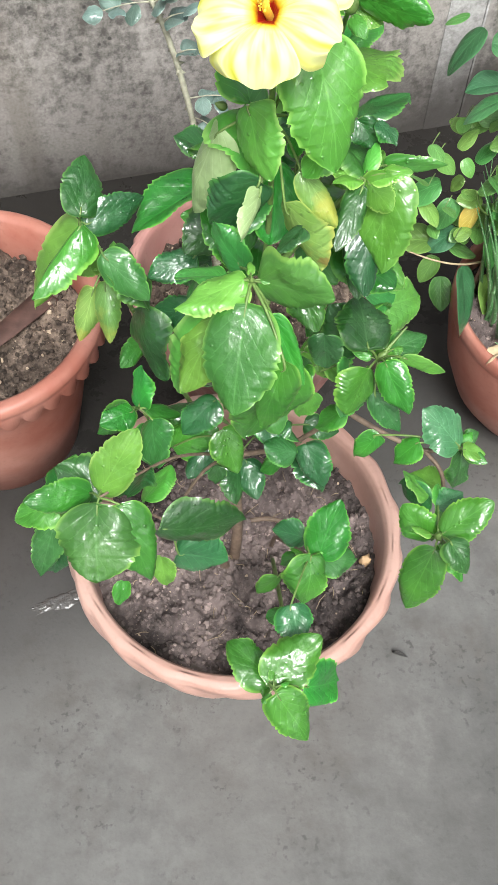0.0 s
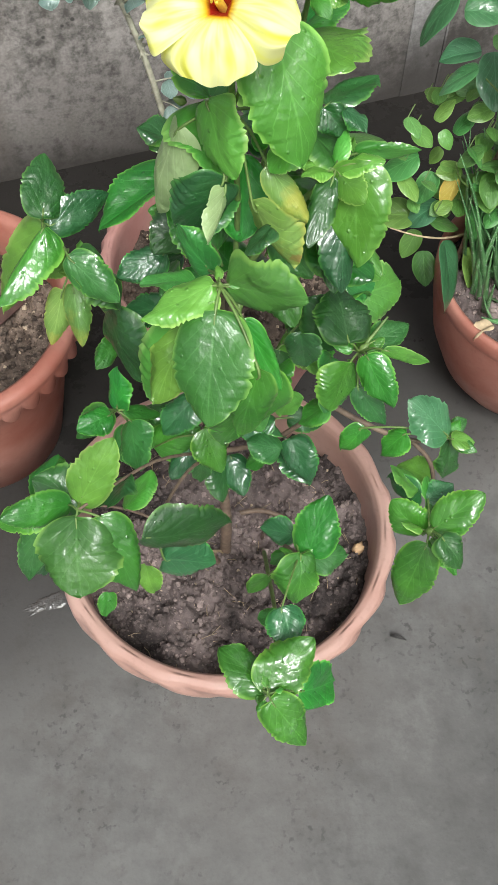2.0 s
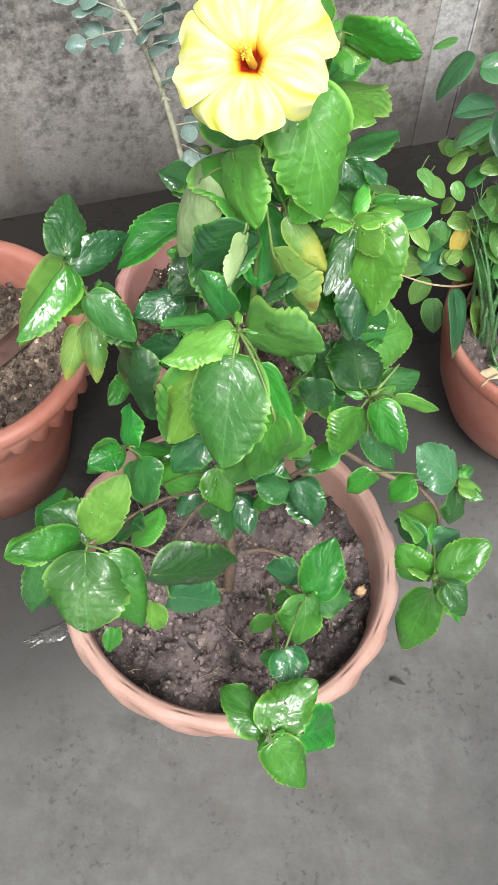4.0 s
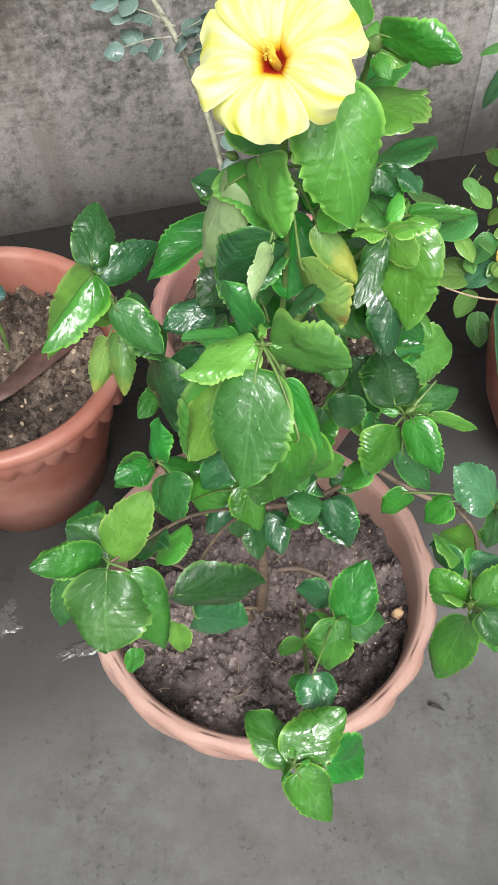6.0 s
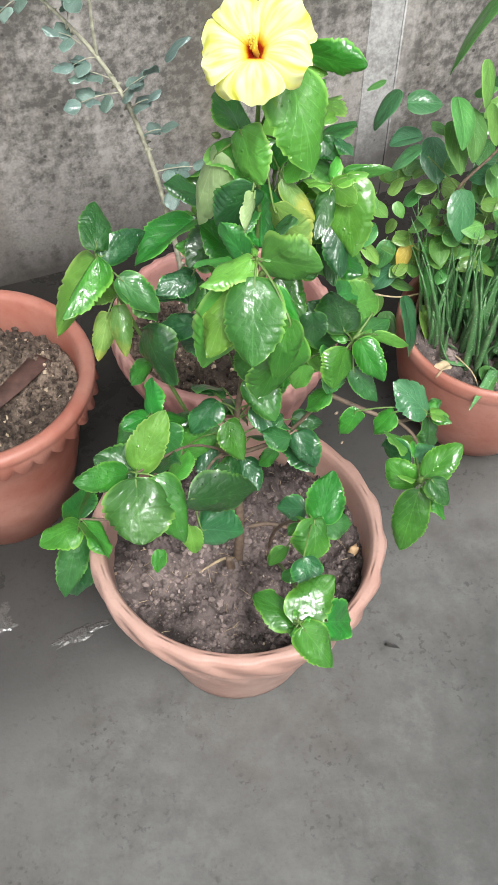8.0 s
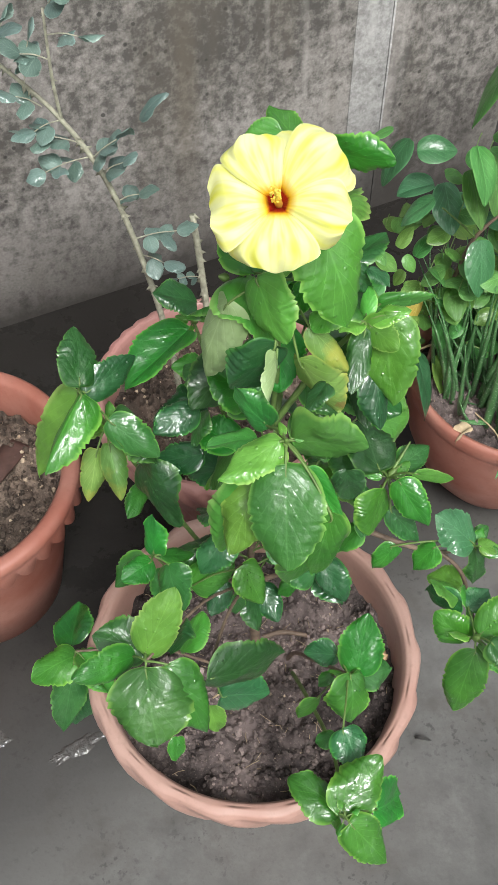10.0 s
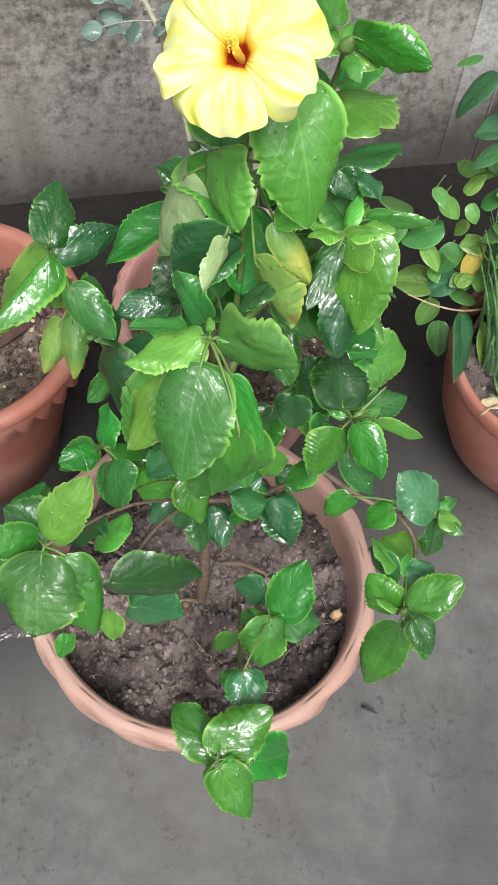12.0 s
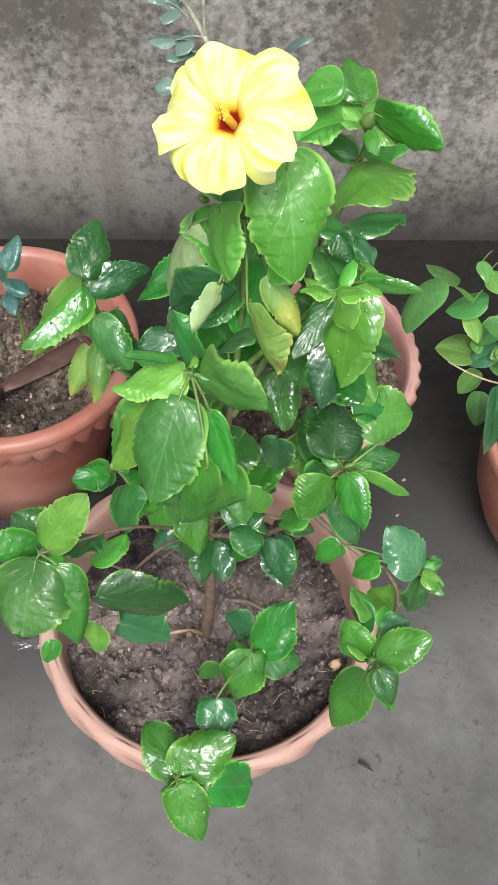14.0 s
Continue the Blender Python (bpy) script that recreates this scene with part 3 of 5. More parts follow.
TURNED = Matrix.Translation(WALL_AT) @ Matrix.Rotation(WALL_TURN, 4, "Z")


def wall_piece(name, x0, x1, y0, y1, height, material, label, category):
    """An upright slab in the wall's own directions: x along it, y into it."""
    ob = part(name, slab([(x0, y0, 0), (x1, y0, 0), (x1, y1, 0), (x0, y1, 0)], [(x0, y0, height), (x1, y0, height), (x1, y1, height), (x0, y1, height)]), material, smooth=False)
    ob.matrix_world = TURNED.copy()
    return tagged(ob, label, category, kind="structure")


wall_piece("wall_back", -9, 0.87, 0, 0.2, 1.25, M_WALL, "grey cement-rendered wall with black mould blotches", "wall")
wall_piece("wall_recess", 0.6, 9, 0.42, 0.62, 1.25, M_WALL_SHADE, "wall set back past the corner, its shade painted in as dark colour", "wall")
wall_piece("wall_return", 0.67, 0.867, 0.2, 0.42, 1.25, M_WALL_SHADE, "return of the wall at its corner, shade painted in as dark colour", "wall")
wall_piece("trim", 0.505, 0.577, -0.0015, 0.002, 1.25, M_PIER, "pale narrow cement strip on the wall", "pilaster")
wall_piece("trim", 0.578, 0.582, -0.0030, 0.002, 1.25, M_PIER_LINE, "thin raised pale mortar line beside the strip", "mortar line")


# ---- pots ----
def dense(profile, n):
    """The same profile with n points to each step."""
    fine = [(p[0] + (q[0] - p[0]) * i / n, p[1] + (q[1] - p[1]) * i / n) for p, q in zip(profile, profile[1:]) for i in range(n)]
    return fine + [profile[-1]]


def swirl_pot(name, label, c, R, H, mat, twists, depth, slant=15.0, group="terracotta pots"):
    """A tapered planter with a thick rounded rim whose outside is twisted like a rope."""
    def warp(a, k, r, z):
        t = max(0.0, min(1.0, (z - H * 0.30) / (H * 0.3))) * (1 - 0.40 * max(0.0, min(1.0, (z - H * 0.94) / (H * 0.05))))
        f = (a * twists / 6.2832 + z * slant) % 1.0
        ridge = 0.5 - 0.5 * math.cos(math.pi * f / 0.7) if f < 0.7 else 0.5 + 0.5 * math.cos(math.pi * (f - 0.7) / 0.3)
        return r - depth * t * (1 - ridge), z
    def warp_rim(a, k, r, z):
        return warp(a, k, r, z) if k < 19 else (r, z)
    pot = thing(name, label, "flower pot", (*c, 0), group)
    low = [(R * 0.50, 0.0), (R * 0.54, 0.004), (R * 0.66, H * 0.3), (R * 0.79, H * 0.55), (R * 0.845, H * 0.66), (R * 0.90, H * 0.74), (R * 0.955, H * 0.82)]
    top = [(R * 0.955, H * 0.82), (R * 0.98, H * 0.87), (R * 0.996, H * 0.91), (R, H * 0.945), (R * 0.996, H * 0.972), (R * 0.978, H * 0.992), (R * 0.94, H), (R * 0.905, H * 0.995), (R * 0.885, H * 0.97), (R * 0.87, H * 0.85), (R * 0.84, H * 0.7)]
    part("body", lathe(dense(low, 4), 360, warp, False), mat, pot)
    part("rim", lathe(dense(top, 3), 360, warp_rim, False), mat, pot)
    part("base", lathe([(R * 0.42, 0.001), (R * 0.51, 0.002), (R * 0.54, 0.012)], 64), mat, pot)
    return pot


def crimped_pot(name, label, c, R, H, mat, scallops, group="terracotta pots"):
    """A tapered planter with a rounded rim and a scalloped skirt under it."""
    def skirt(a, k, r, z):
        f = abs(math.sin(a * scallops / 2)) ** 0.7
        return (r + 0.006 * f, z - 0.012 * f) if k in (2, 3) else (r, z)
    pot = thing(name, label, "flower pot", (*c, 0), group)
    body = [(R * 0.60, 0.0), (R * 0.64, 0.004), (R * 0.74, H * 0.35), (R * 0.83, H * 0.68), (R * 0.875, H * 0.84), (R * 0.893, H * 0.91)]
    rim = [(R * 0.885, H * 0.91), (R * 0.93, H * 0.905), (R * 0.968, H * 0.900), (R * 0.980, H * 0.905), (R * 0.984, H * 0.922), (R * 0.992, H * 0.942), (R, H * 0.962), (R * 0.992, H * 0.984), (R * 0.965, H),
           (R * 0.905, H * 0.998), (R * 0.87, H * 0.978), (R * 0.845, H * 0.8), (R * 0.83, H * 0.66), (R * 0.7, H * 0.3)]
    part("body", lathe(body, 96, None, False), mat, pot)
    part("scalloped_rim", lathe(rim, 368, skirt, False), mat, pot)
    part("base", lathe([(R * 0.5, 0.001), (R * 0.58, 0.002), (R * 0.63, 0.012)], 64), mat, pot)
    return pot


MAIN, LEFT, REAR, RIGHT = (0.034, 0.556), (-0.352, 0.862), (0.0365, 0.965), (0.495, 0.975)
swirl_pot("flower_pot", "large pink terracotta pot with a twisted rope rim", MAIN, 0.200, 0.30, M_POT, 18, 0.0048, 14.0)
crimped_pot("flower_pot", "orange terracotta pot with a scalloped band under its rim", LEFT, 0.187, 0.30, M_POT_RED, 38)
swirl_pot("flower_pot", "rose terracotta pot with a fluted rim, behind the hibiscus", REAR, 0.185, 0.295, M_POT_ROSE, 40, 0.005, 12.0)


def bowl_pot(name, label, c, R, H, mat, group="terracotta pots"):
    low = [(R * 0.50, 0.0), (R * 0.56, 0.006), (R * 0.78, H * 0.25), (R * 0.92, H * 0.5), (R * 0.985, H * 0.75), (R, H * 0.88)]
    top = [(R, H * 0.88), (R * 1.015, H * 0.91), (R * 1.015, H * 0.97), (R * 0.99, H), (R * 0.95, H * 0.99), (R * 0.93, H * 0.95), (R * 0.91, H * 0.6)]
    pot = thing(name, label, "flower pot", (*c, 0), group)
    part("body", lathe(low, 96, None, False), mat, pot)
    part("rim", lathe(top, 96, None, False), mat, pot)
    part("base", lathe([(R * 0.42, 0.001), (R * 0.51, 0.002), (R * 0.55, 0.012)], 64), mat, pot)
    return pot


bowl_pot("flower_pot", "smooth red terracotta bowl pot with aloe and a creeper", RIGHT, 0.168, 0.255, M_POT_RED)
soil_main, soil_h = pot_soil("potting_soil", "dark crumbly garden soil in the large pot", MAIN, 0.176, 0.242, M_SOIL, 3, 5200, 130, coarse=0.0062)
pot_soil("potting_soil", "gravelly brown soil with white grit", LEFT, 0.157, 0.235, M_SOIL_GRAVEL, 5, 4200, 330, 0.0055, clods=M_SOIL_GRAVEL, coarse=0.0075)
pot_soil("potting_soil", "damp brown soil with pale grit in the rear pot", REAR, 0.160, 0.235, M_SOIL_GRAVEL, 8, 2400, 300, 0.0055, clods=M_SOIL_GRAVEL, coarse=0.008)
pot_soil("potting_soil", "dark soil under the aloe", RIGHT, 0.153, 0.222, M_SOIL, 11, 500, 60)


# ---- hibiscus in the large pot ----
def stem(plant, name, pts, radii, material, thorn=None, label=""):
    o = Vector(plant.location)
    return part(name, tube([Vector(p) - o for p in pts], radii, 8, thorn), material, plant, label)


def between(a, b, t, lift=0.0):
    q = Vector(a).lerp(Vector(b), t)
    return (q.x, q.y, q.z + lift)


NODE = {
    "left_tip": (-0.112, 0.627, 0.718),
    "left_high": (-0.100, 0.623, 0.693),
    "left_mid": (-0.094, 0.628, 0.663),
    "left_low": (-0.071, 0.626, 0.594),
    "left_root": (-0.050, 0.717, 0.379),
    "centre": (0.041, 0.447, 0.860),
    "green_shoot": (0.006, 0.643, 0.709),
    "green_shoot_tip": (-0.003, 0.732, 0.679),
    "right_high": (0.115, 0.549, 0.857),
    "crown": (0.101, 0.711, 0.875),
    "crown_low": (0.099, 0.753, 0.810),
    "top": (0.047, 0.544, 0.911),
    "right_mid": (0.149, 0.532, 0.673),
    "right_arm": (0.209, 0.408, 0.595),
    "right_arm_fork": (0.235, 0.503, 0.586),
    "front_left": (-0.074, 0.405, 0.634),
    "rim_left": (-0.171, 0.564, 0.329),
    "small_left": (-0.065, 0.557, 0.539),
    "shoot_mid": (0.107, 0.425, 0.507),
    "shoot_front": (0.078, 0.291, 0.529),
    "low_centre": (0.015, 0.538, 0.528),
    "dark_pair": (-0.023, 0.428, 0.553),
}

P = thing("hibiscus_plant", "leafy green hibiscus shrub with one yellow flower", "plant", (*MAIN, 0.242))
FOOT = (0.033, 0.544, 0.225)
FLOWER = (0.040, 0.510, 1.010)
stem(P, "main_stem", [FOOT, (0.036, 0.548, 0.33), (0.030, 0.560, 0.48), (0.042, 0.556, 0.65), (0.047, 0.550, 0.74)], [0.0075, 0.0062, 0.0042, 0.003, 0.0025], M_TWIG)
stem(P, "green_top", [(0.047, 0.550, 0.738), (0.050, 0.545, 0.83), NODE["top"]], [0.0025, 0.0022, 0.0019], M_STEM)
FORK_LOW, FORK_MID = (0.031, 0.558, 0.46), (0.040, 0.557, 0.62)
for name, pts, rad, mat in (
    ("branch", [FORK_LOW, (-0.01, 0.62, 0.43), NODE["left_low"], NODE["left_mid"], NODE["left_high"], NODE["left_tip"]], [0.003, 0.0027, 0.0024, 0.0024, 0.002, 0.0016], M_STEM),
    ("branch", [FORK_LOW, between(FORK_LOW, NODE["front_left"], 0.5, 0.03), NODE["front_left"]], [0.0017, 0.0015, 0.0012], M_TWIG),
    ("branch", [(0.0, 0.56, 0.24), (-0.08, 0.57, 0.30), NODE["rim_left"]], [0.002, 0.0018, 0.0014], M_TWIG),
    ("branch", [FORK_LOW, (-0.02, 0.57, 0.46), NODE["small_left"]], [0.003, 0.0026, 0.0018], M_TWIG),
    ("branch", [FORK_MID, between(FORK_MID, NODE["centre"], 0.55, -0.02), NODE["centre"]], [0.0032, 0.0026, 0.002], M_TWIG),
    ("branch", [FORK_LOW, between(FORK_LOW, NODE["low_centre"], 0.5, 0.02), NODE["low_centre"]], [0.003, 0.0025, 0.0018], M_TWIG),
    ("branch", [FORK_MID, between(FORK_MID, NODE["green_shoot"], 0.5, -0.03), NODE["green_shoot"], NODE["green_shoot_tip"]], [0.003, 0.0026, 0.0022, 0.0016], M_STEM),
    ("branch", [(0.048, 0.55, 0.74), (0.085, 0.56, 0.80), NODE["right_high"]], [0.003, 0.0024, 0.0018], M_STEM),
    ("branch", [(0.046, 0.553, 0.68), (0.075, 0.65, 0.73), NODE["crown_low"], NODE["crown"]], [0.0036, 0.003, 0.0024, 0.0018], M_STEM),
    ("branch", [FORK_LOW, (0.085, 0.55, 0.50), (0.130, 0.535, 0.595), NODE["right_mid"]], [0.003, 0.0026, 0.0022, 0.0017], M_TWIG),
    ("branch", [(0.130, 0.535, 0.590), (0.170, 0.515, 0.583), (0.206, 0.51, 0.569), NODE["right_arm_fork"]], [0.003, 0.0026, 0.0022, 0.0016], M_TWIG),
    ("branch", [(0.206, 0.51, 0.569), (0.222, 0.49, 0.564), (0.220, 0.45, 0.572), NODE["right_arm"]], [0.0022, 0.002, 0.0018, 0.0016], M_TWIG),
    ("branch", [(0.078, 0.565, 0.235), (0.080, 0.53, 0.33), (0.088, 0.47, 0.44), NODE["shoot_mid"]], [0.0028, 0.0024, 0.002, 0.0016], M_TWIG),
    ("branch", [(0.080, 0.55, 0.235), (0.084, 0.47, 0.34), (0.088, 0.38, 0.44), NODE["shoot_front"]], [0.0026, 0.0024, 0.002, 0.0016], M_STEM),
    ("branch", [FORK_LOW, between(FORK_LOW, NODE["dark_pair"], 0.5, 0.03), NODE["dark_pair"]], [0.002, 0.0017, 0.0014], M_TWIG),
):
    stem(P, name, pts, rad, mat)
# cut stubs and dead twigs by the foot
stem(P, "stub", [(0.028, 0.535, 0.235), (0.022, 0.525, 0.262), (0.020, 0.520, 0.285)], [0.0075, 0.0055, 0.004], M_TWIG)
stem(P, "stub", [(0.036, 0.545, 0.235), (0.015, 0.53, 0.27), (-0.02, 0.515, 0.262)], [0.003, 0.0022, 0.001], M_DRY)
stem(P, "twig", [(0.05, 0.59, 0.252), (0.075, 0.592, 0.256), (0.105, 0.585, 0.254)], [0.003, 0.0032, 0.0025], M_TWIG)
# the large leaves, one by one
set_leaf(P, (0.071, 0.538, 0.972), (0.092, 0.505, 0.901), 3, 0.053, M_LEAF_BROADLIME, NODE["top"], 0.14)
set_leaf(P, (0.107, 0.707, 0.890), (0.163, 0.684, 0.892), 100, 0.041, M_LEAF, NODE["crown"], 0.14)
set_leaf(P, (0.032, 0.535, 0.924), (0.047, 0.502, 0.893), 64, 0.045, M_LEAF_LIME, NODE["top"], 0.14)
set_leaf(P, (0.013, 0.541, 0.897), (-0.010, 0.539, 0.824), -25, 0.036, M_LEAF_UNDER, NODE["top"], 0.45)
set_leaf(P, (0.042, 0.509, 0.886), (0.011, 0.504, 0.849), -89, 0.042, M_LEAF_DARK, NODE["top"], 0.14)
set_leaf(P, (0.043, 0.507, 0.880), (0.032, 0.475, 0.866), -73, 0.019, M_LEAF_UNDER, NODE["top"], 0.45)
set_leaf(P, (0.070, 0.531, 0.876), (0.099, 0.515, 0.842), 20, 0.020, M_LEAF_SICK, NODE["top"], 0.45)
set_leaf(P, (0.060, 0.514, 0.861), (0.089, 0.497, 0.818), 97, 0.037, M_LEAF_SICK, NODE["top"], 0.45)
set_leaf(P, (0.128, 0.545, 0.866), (0.133, 0.509, 0.806), 34, 0.044, M_LEAF_BROADLIME, NODE["right_high"], 0.14)
set_leaf(P, (0.131, 0.572, 0.850), (0.175, 0.574, 0.852), 88, 0.016, M_LEAF_LIME, NODE["right_high"], 0.14)
set_leaf(P, (0.113, 0.541, 0.856), (0.097, 0.502, 0.833), -13, 0.020, M_LEAF_DARK, NODE["right_high"], 0.14)
set_leaf(P, (0.117, 0.567, 0.786), (0.121, 0.524, 0.758), 30, 0.022, M_LEAF_DARK, NODE["right_high"], 0.14)
set_leaf(P, (0.033, 0.477, 0.839), (0.012, 0.496, 0.861), -75, 0.029, M_LEAF_BROAD, NODE["centre"], 0.14)
set_leaf(P, (0.036, 0.445, 0.863), (-0.007, 0.428, 0.850), 1, 0.028, M_LEAF_LIME, NODE["centre"], 0.3, wave=0.3, tooth=0.15)
set_leaf(P, (0.046, 0.448, 0.859), (0.095, 0.438, 0.860), 94, 0.056, M_LEAF_BROAD, NODE["centre"], 0.14)
set_leaf(P, (0.038, 0.429, 0.855), (0.034, 0.380, 0.805), 9, 0.050, M_LEAF_BROAD, NODE["centre"], 0.14, widest=0.45)
set_leaf(P, (0.022, 0.438, 0.835), (-0.001, 0.407, 0.789), 1, 0.038, M_LEAF_BROADLIME, NODE["centre"], 0.14)
set_leaf(P, (0.065, 0.403, 0.834), (0.053, 0.388, 0.779), -21, 0.030, M_LEAF, NODE["centre"], 0.14)
set_leaf(P, (0.140, 0.558, 0.648), (0.107, 0.573, 0.692), -51, 0.048, M_LEAF_DARK, NODE["right_mid"], 0.14)
set_leaf(P, (0.161, 0.540, 0.678), (0.191, 0.559, 0.676), 14, 0.025, M_LEAF_DARK, NODE["right_mid"], 0.14)
set_leaf(P, (0.166, 0.516, 0.699), (0.206, 0.524, 0.672), 79, 0.013, M_LEAF_LIME, NODE["right_mid"], 0.14)
set_leaf(P, (0.140, 0.517, 0.678), (0.125, 0.491, 0.648), -65, 0.048, M_LEAF, NODE["right_mid"], 0.14)
set_leaf(P, (0.153, 0.515, 0.691), (0.175, 0.485, 0.661), 53, 0.029, M_LEAF, NODE["right_mid"], 0.14)
set_leaf(P, (0.149, 0.510, 0.654), (0.175, 0.496, 0.619), 44, 0.023, M_LEAF_DARK, NODE["right_mid"], 0.14)
set_leaf(P, (-0.109, 0.622, 0.732), (-0.109, 0.670, 0.755), 28, 0.036, M_LEAF_DARK, NODE["left_tip"], 0.14)
set_leaf(P, (-0.105, 0.622, 0.720), (-0.059, 0.656, 0.723), 52, 0.030, M_LEAF_DARK, NODE["left_tip"], 0.14)
set_leaf(P, (-0.109, 0.614, 0.725), (-0.147, 0.558, 0.696), 13, 0.034, M_LEAF, NODE["left_tip"], 1.0, wave=0.2, tooth=0.17)
set_leaf(P, (-0.086, 0.587, 0.721), (-0.047, 0.562, 0.696), 43, 0.031, M_LEAF_DARK, NODE["left_high"], 0.35)
set_leaf(P, (-0.105, 0.609, 0.650), (-0.120, 0.588, 0.599), -35, 0.024, M_LEAF_SICK, NODE["left_mid"], 0.45)
set_leaf(P, (-0.092, 0.601, 0.668), (-0.087, 0.569, 0.624), 11, 0.023, M_LEAF_SICK, NODE["left_mid"], 0.50)
set_leaf(P, (-0.069, 0.633, 0.548), (-0.088, 0.600, 0.545), -36, 0.023, M_LEAF, NODE["left_low"], 0.14)
set_leaf(P, (-0.012, 0.608, 0.703), (-0.051, 0.590, 0.694), -29, 0.031, M_LEAF_DARK, NODE["green_shoot"], 0.14)
set_leaf(P, (-0.075, 0.398, 0.632), (-0.071, 0.347, 0.596), 7, 0.069, M_LEAF_BROAD, NODE["front_left"], 0.14, widest=0.48)
set_leaf(P, (-0.075, 0.415, 0.627), (-0.044, 0.444, 0.680), 27, 0.036, M_LEAF_LIME, NODE["front_left"], 0.14)
set_leaf(P, (-0.086, 0.420, 0.613), (-0.134, 0.396, 0.634), -44, 0.029, M_LEAF, NODE["front_left"], 0.14)
set_leaf(P, (-0.075, 0.434, 0.600), (-0.120, 0.445, 0.609), -37, 0.043, M_LEAF_DARK, NODE["front_left"], 0.14)
set_leaf(P, (-0.054, 0.398, 0.634), (-0.030, 0.359, 0.575), 13, 0.038, M_LEAF, NODE["front_left"], 0.14)
set_leaf(P, (-0.024, 0.401, 0.593), (0.047, 0.429, 0.562), 76, 0.050, M_LEAF_DARK, NODE["dark_pair"], 0.30)
set_leaf(P, (-0.014, 0.414, 0.518), (0.031, 0.420, 0.502), 69, 0.054, M_LEAF_DARK, NODE["dark_pair"], 0.14)
set_leaf(P, (0.116, 0.427, 0.503), (0.132, 0.471, 0.536), -8, 0.042, M_LEAF, NODE["shoot_mid"], 0.14)
set_leaf(P, (0.108, 0.421, 0.515), (0.106, 0.388, 0.480), -28, 0.046, M_LEAF, NODE["shoot_mid"], 0.14)
set_leaf(P, (0.120, 0.425, 0.500), (0.153, 0.436, 0.485), 33, 0.034, M_LEAF_DARK, NODE["shoot_mid"], 0.14)
set_leaf(P, (0.102, 0.454, 0.489), (0.072, 0.465, 0.479), -54, 0.029, M_LEAF_DARK, NODE["shoot_mid"], 0.14)
set_leaf(P, (0.080, 0.425, 0.456), (0.061, 0.415, 0.433), -66, 0.023, M_LEAF, NODE["shoot_mid"], 0.14)
set_leaf(P, (0.074, 0.296, 0.525), (0.116, 0.335, 0.542), 23, 0.042, M_LEAF, NODE["shoot_front"], 0.14)
set_leaf(P, (0.077, 0.302, 0.509), (0.037, 0.335, 0.518), 8, 0.039, M_LEAF, NODE["shoot_front"], 0.14)
set_leaf(P, (0.081, 0.283, 0.533), (0.110, 0.260, 0.493), 14, 0.036, M_LEAF, NODE["shoot_front"], 0.14)
set_leaf(P, (0.090, 0.366, 0.526), (0.101, 0.335, 0.511), -6, 0.034, M_LEAF_DARK, NODE["shoot_mid"], 0.14)
set_leaf(P, (0.206, 0.397, 0.593), (0.192, 0.372, 0.524), -7, 0.037, M_LEAF, NODE["right_arm"], 0.14, widest=0.48)
set_leaf(P, (0.206, 0.414, 0.578), (0.179, 0.435, 0.597), -57, 0.034, M_LEAF, NODE["right_arm"], 0.14)
set_leaf(P, (0.212, 0.408, 0.602), (0.249, 0.426, 0.631), 9, 0.033, M_LEAF, NODE["right_arm"], 0.14)
set_leaf(P, (0.234, 0.504, 0.589), (0.196, 0.520, 0.623), -17, 0.038, M_LEAF_TEAL, NODE["right_arm_fork"], 0.14)
set_leaf(P, (0.161, 0.513, 0.585), (0.144, 0.509, 0.547), -62, 0.024, M_LEAF, NODE["right_arm_fork"], 0.14)
set_leaf(P, (0.197, 0.503, 0.592), (0.177, 0.498, 0.563), -9, 0.025, M_LEAF, NODE["right_arm_fork"], 0.14)
set_leaf(P, (-0.051, 0.550, 0.529), (-0.044, 0.508, 0.508), 41, 0.041, M_LEAF_BROAD, NODE["small_left"], 0.14)
set_leaf(P, (-0.031, 0.541, 0.498), (0.014, 0.550, 0.521), 44, 0.041, M_LEAF, NODE["low_centre"], 0.14)
set_leaf(P, (-0.074, 0.559, 0.536), (-0.107, 0.546, 0.506), -36, 0.029, M_LEAF, NODE["small_left"], 0.14)
set_leaf(P, (-0.065, 0.559, 0.539), (-0.061, 0.578, 0.582), -26, 0.029, M_LEAF, NODE["small_left"], 0.14)
set_leaf(P, (-0.057, 0.556, 0.541), (-0.026, 0.565, 0.518), 13, 0.017, M_LEAF, NODE["small_left"], 0.14)
set_leaf(P, (-0.176, 0.572, 0.300), (-0.230, 0.552, 0.293), 1, 0.048, M_LEAF, NODE["rim_left"], 0.14)
set_leaf(P, (-0.179, 0.559, 0.296), (-0.204, 0.511, 0.217), -26, 0.040, M_LEAF_DARK, NODE["rim_left"], 0.14)
set_leaf(P, (0.100, 0.535, 0.525), (0.119, 0.503, 0.499), 38, 0.036, M_LEAF_DARK, None, 0.14)
# left tip
set_leaf(P, (-0.114, 0.627, 0.710), (-0.163, 0.613, 0.616), -71, 0.037, M_LEAF_LIME, NODE["left_tip"], 0.75)
# left mid
set_leaf(P, (-0.100, 0.629, 0.675), (-0.133, 0.628, 0.651), -32, 0.024, M_LEAF_LIME, NODE["left_mid"], 0.75)
set_leaf(P, (-0.084, 0.604, 0.706), (-0.048, 0.580, 0.663), -24, 0.051, M_LEAF_DARK, None, -0.03)
# left low
set_leaf(P, (-0.066, 0.604, 0.629), (-0.037, 0.552, 0.594), 73, 0.061, M_LEAF_DARK, None, 0.19)
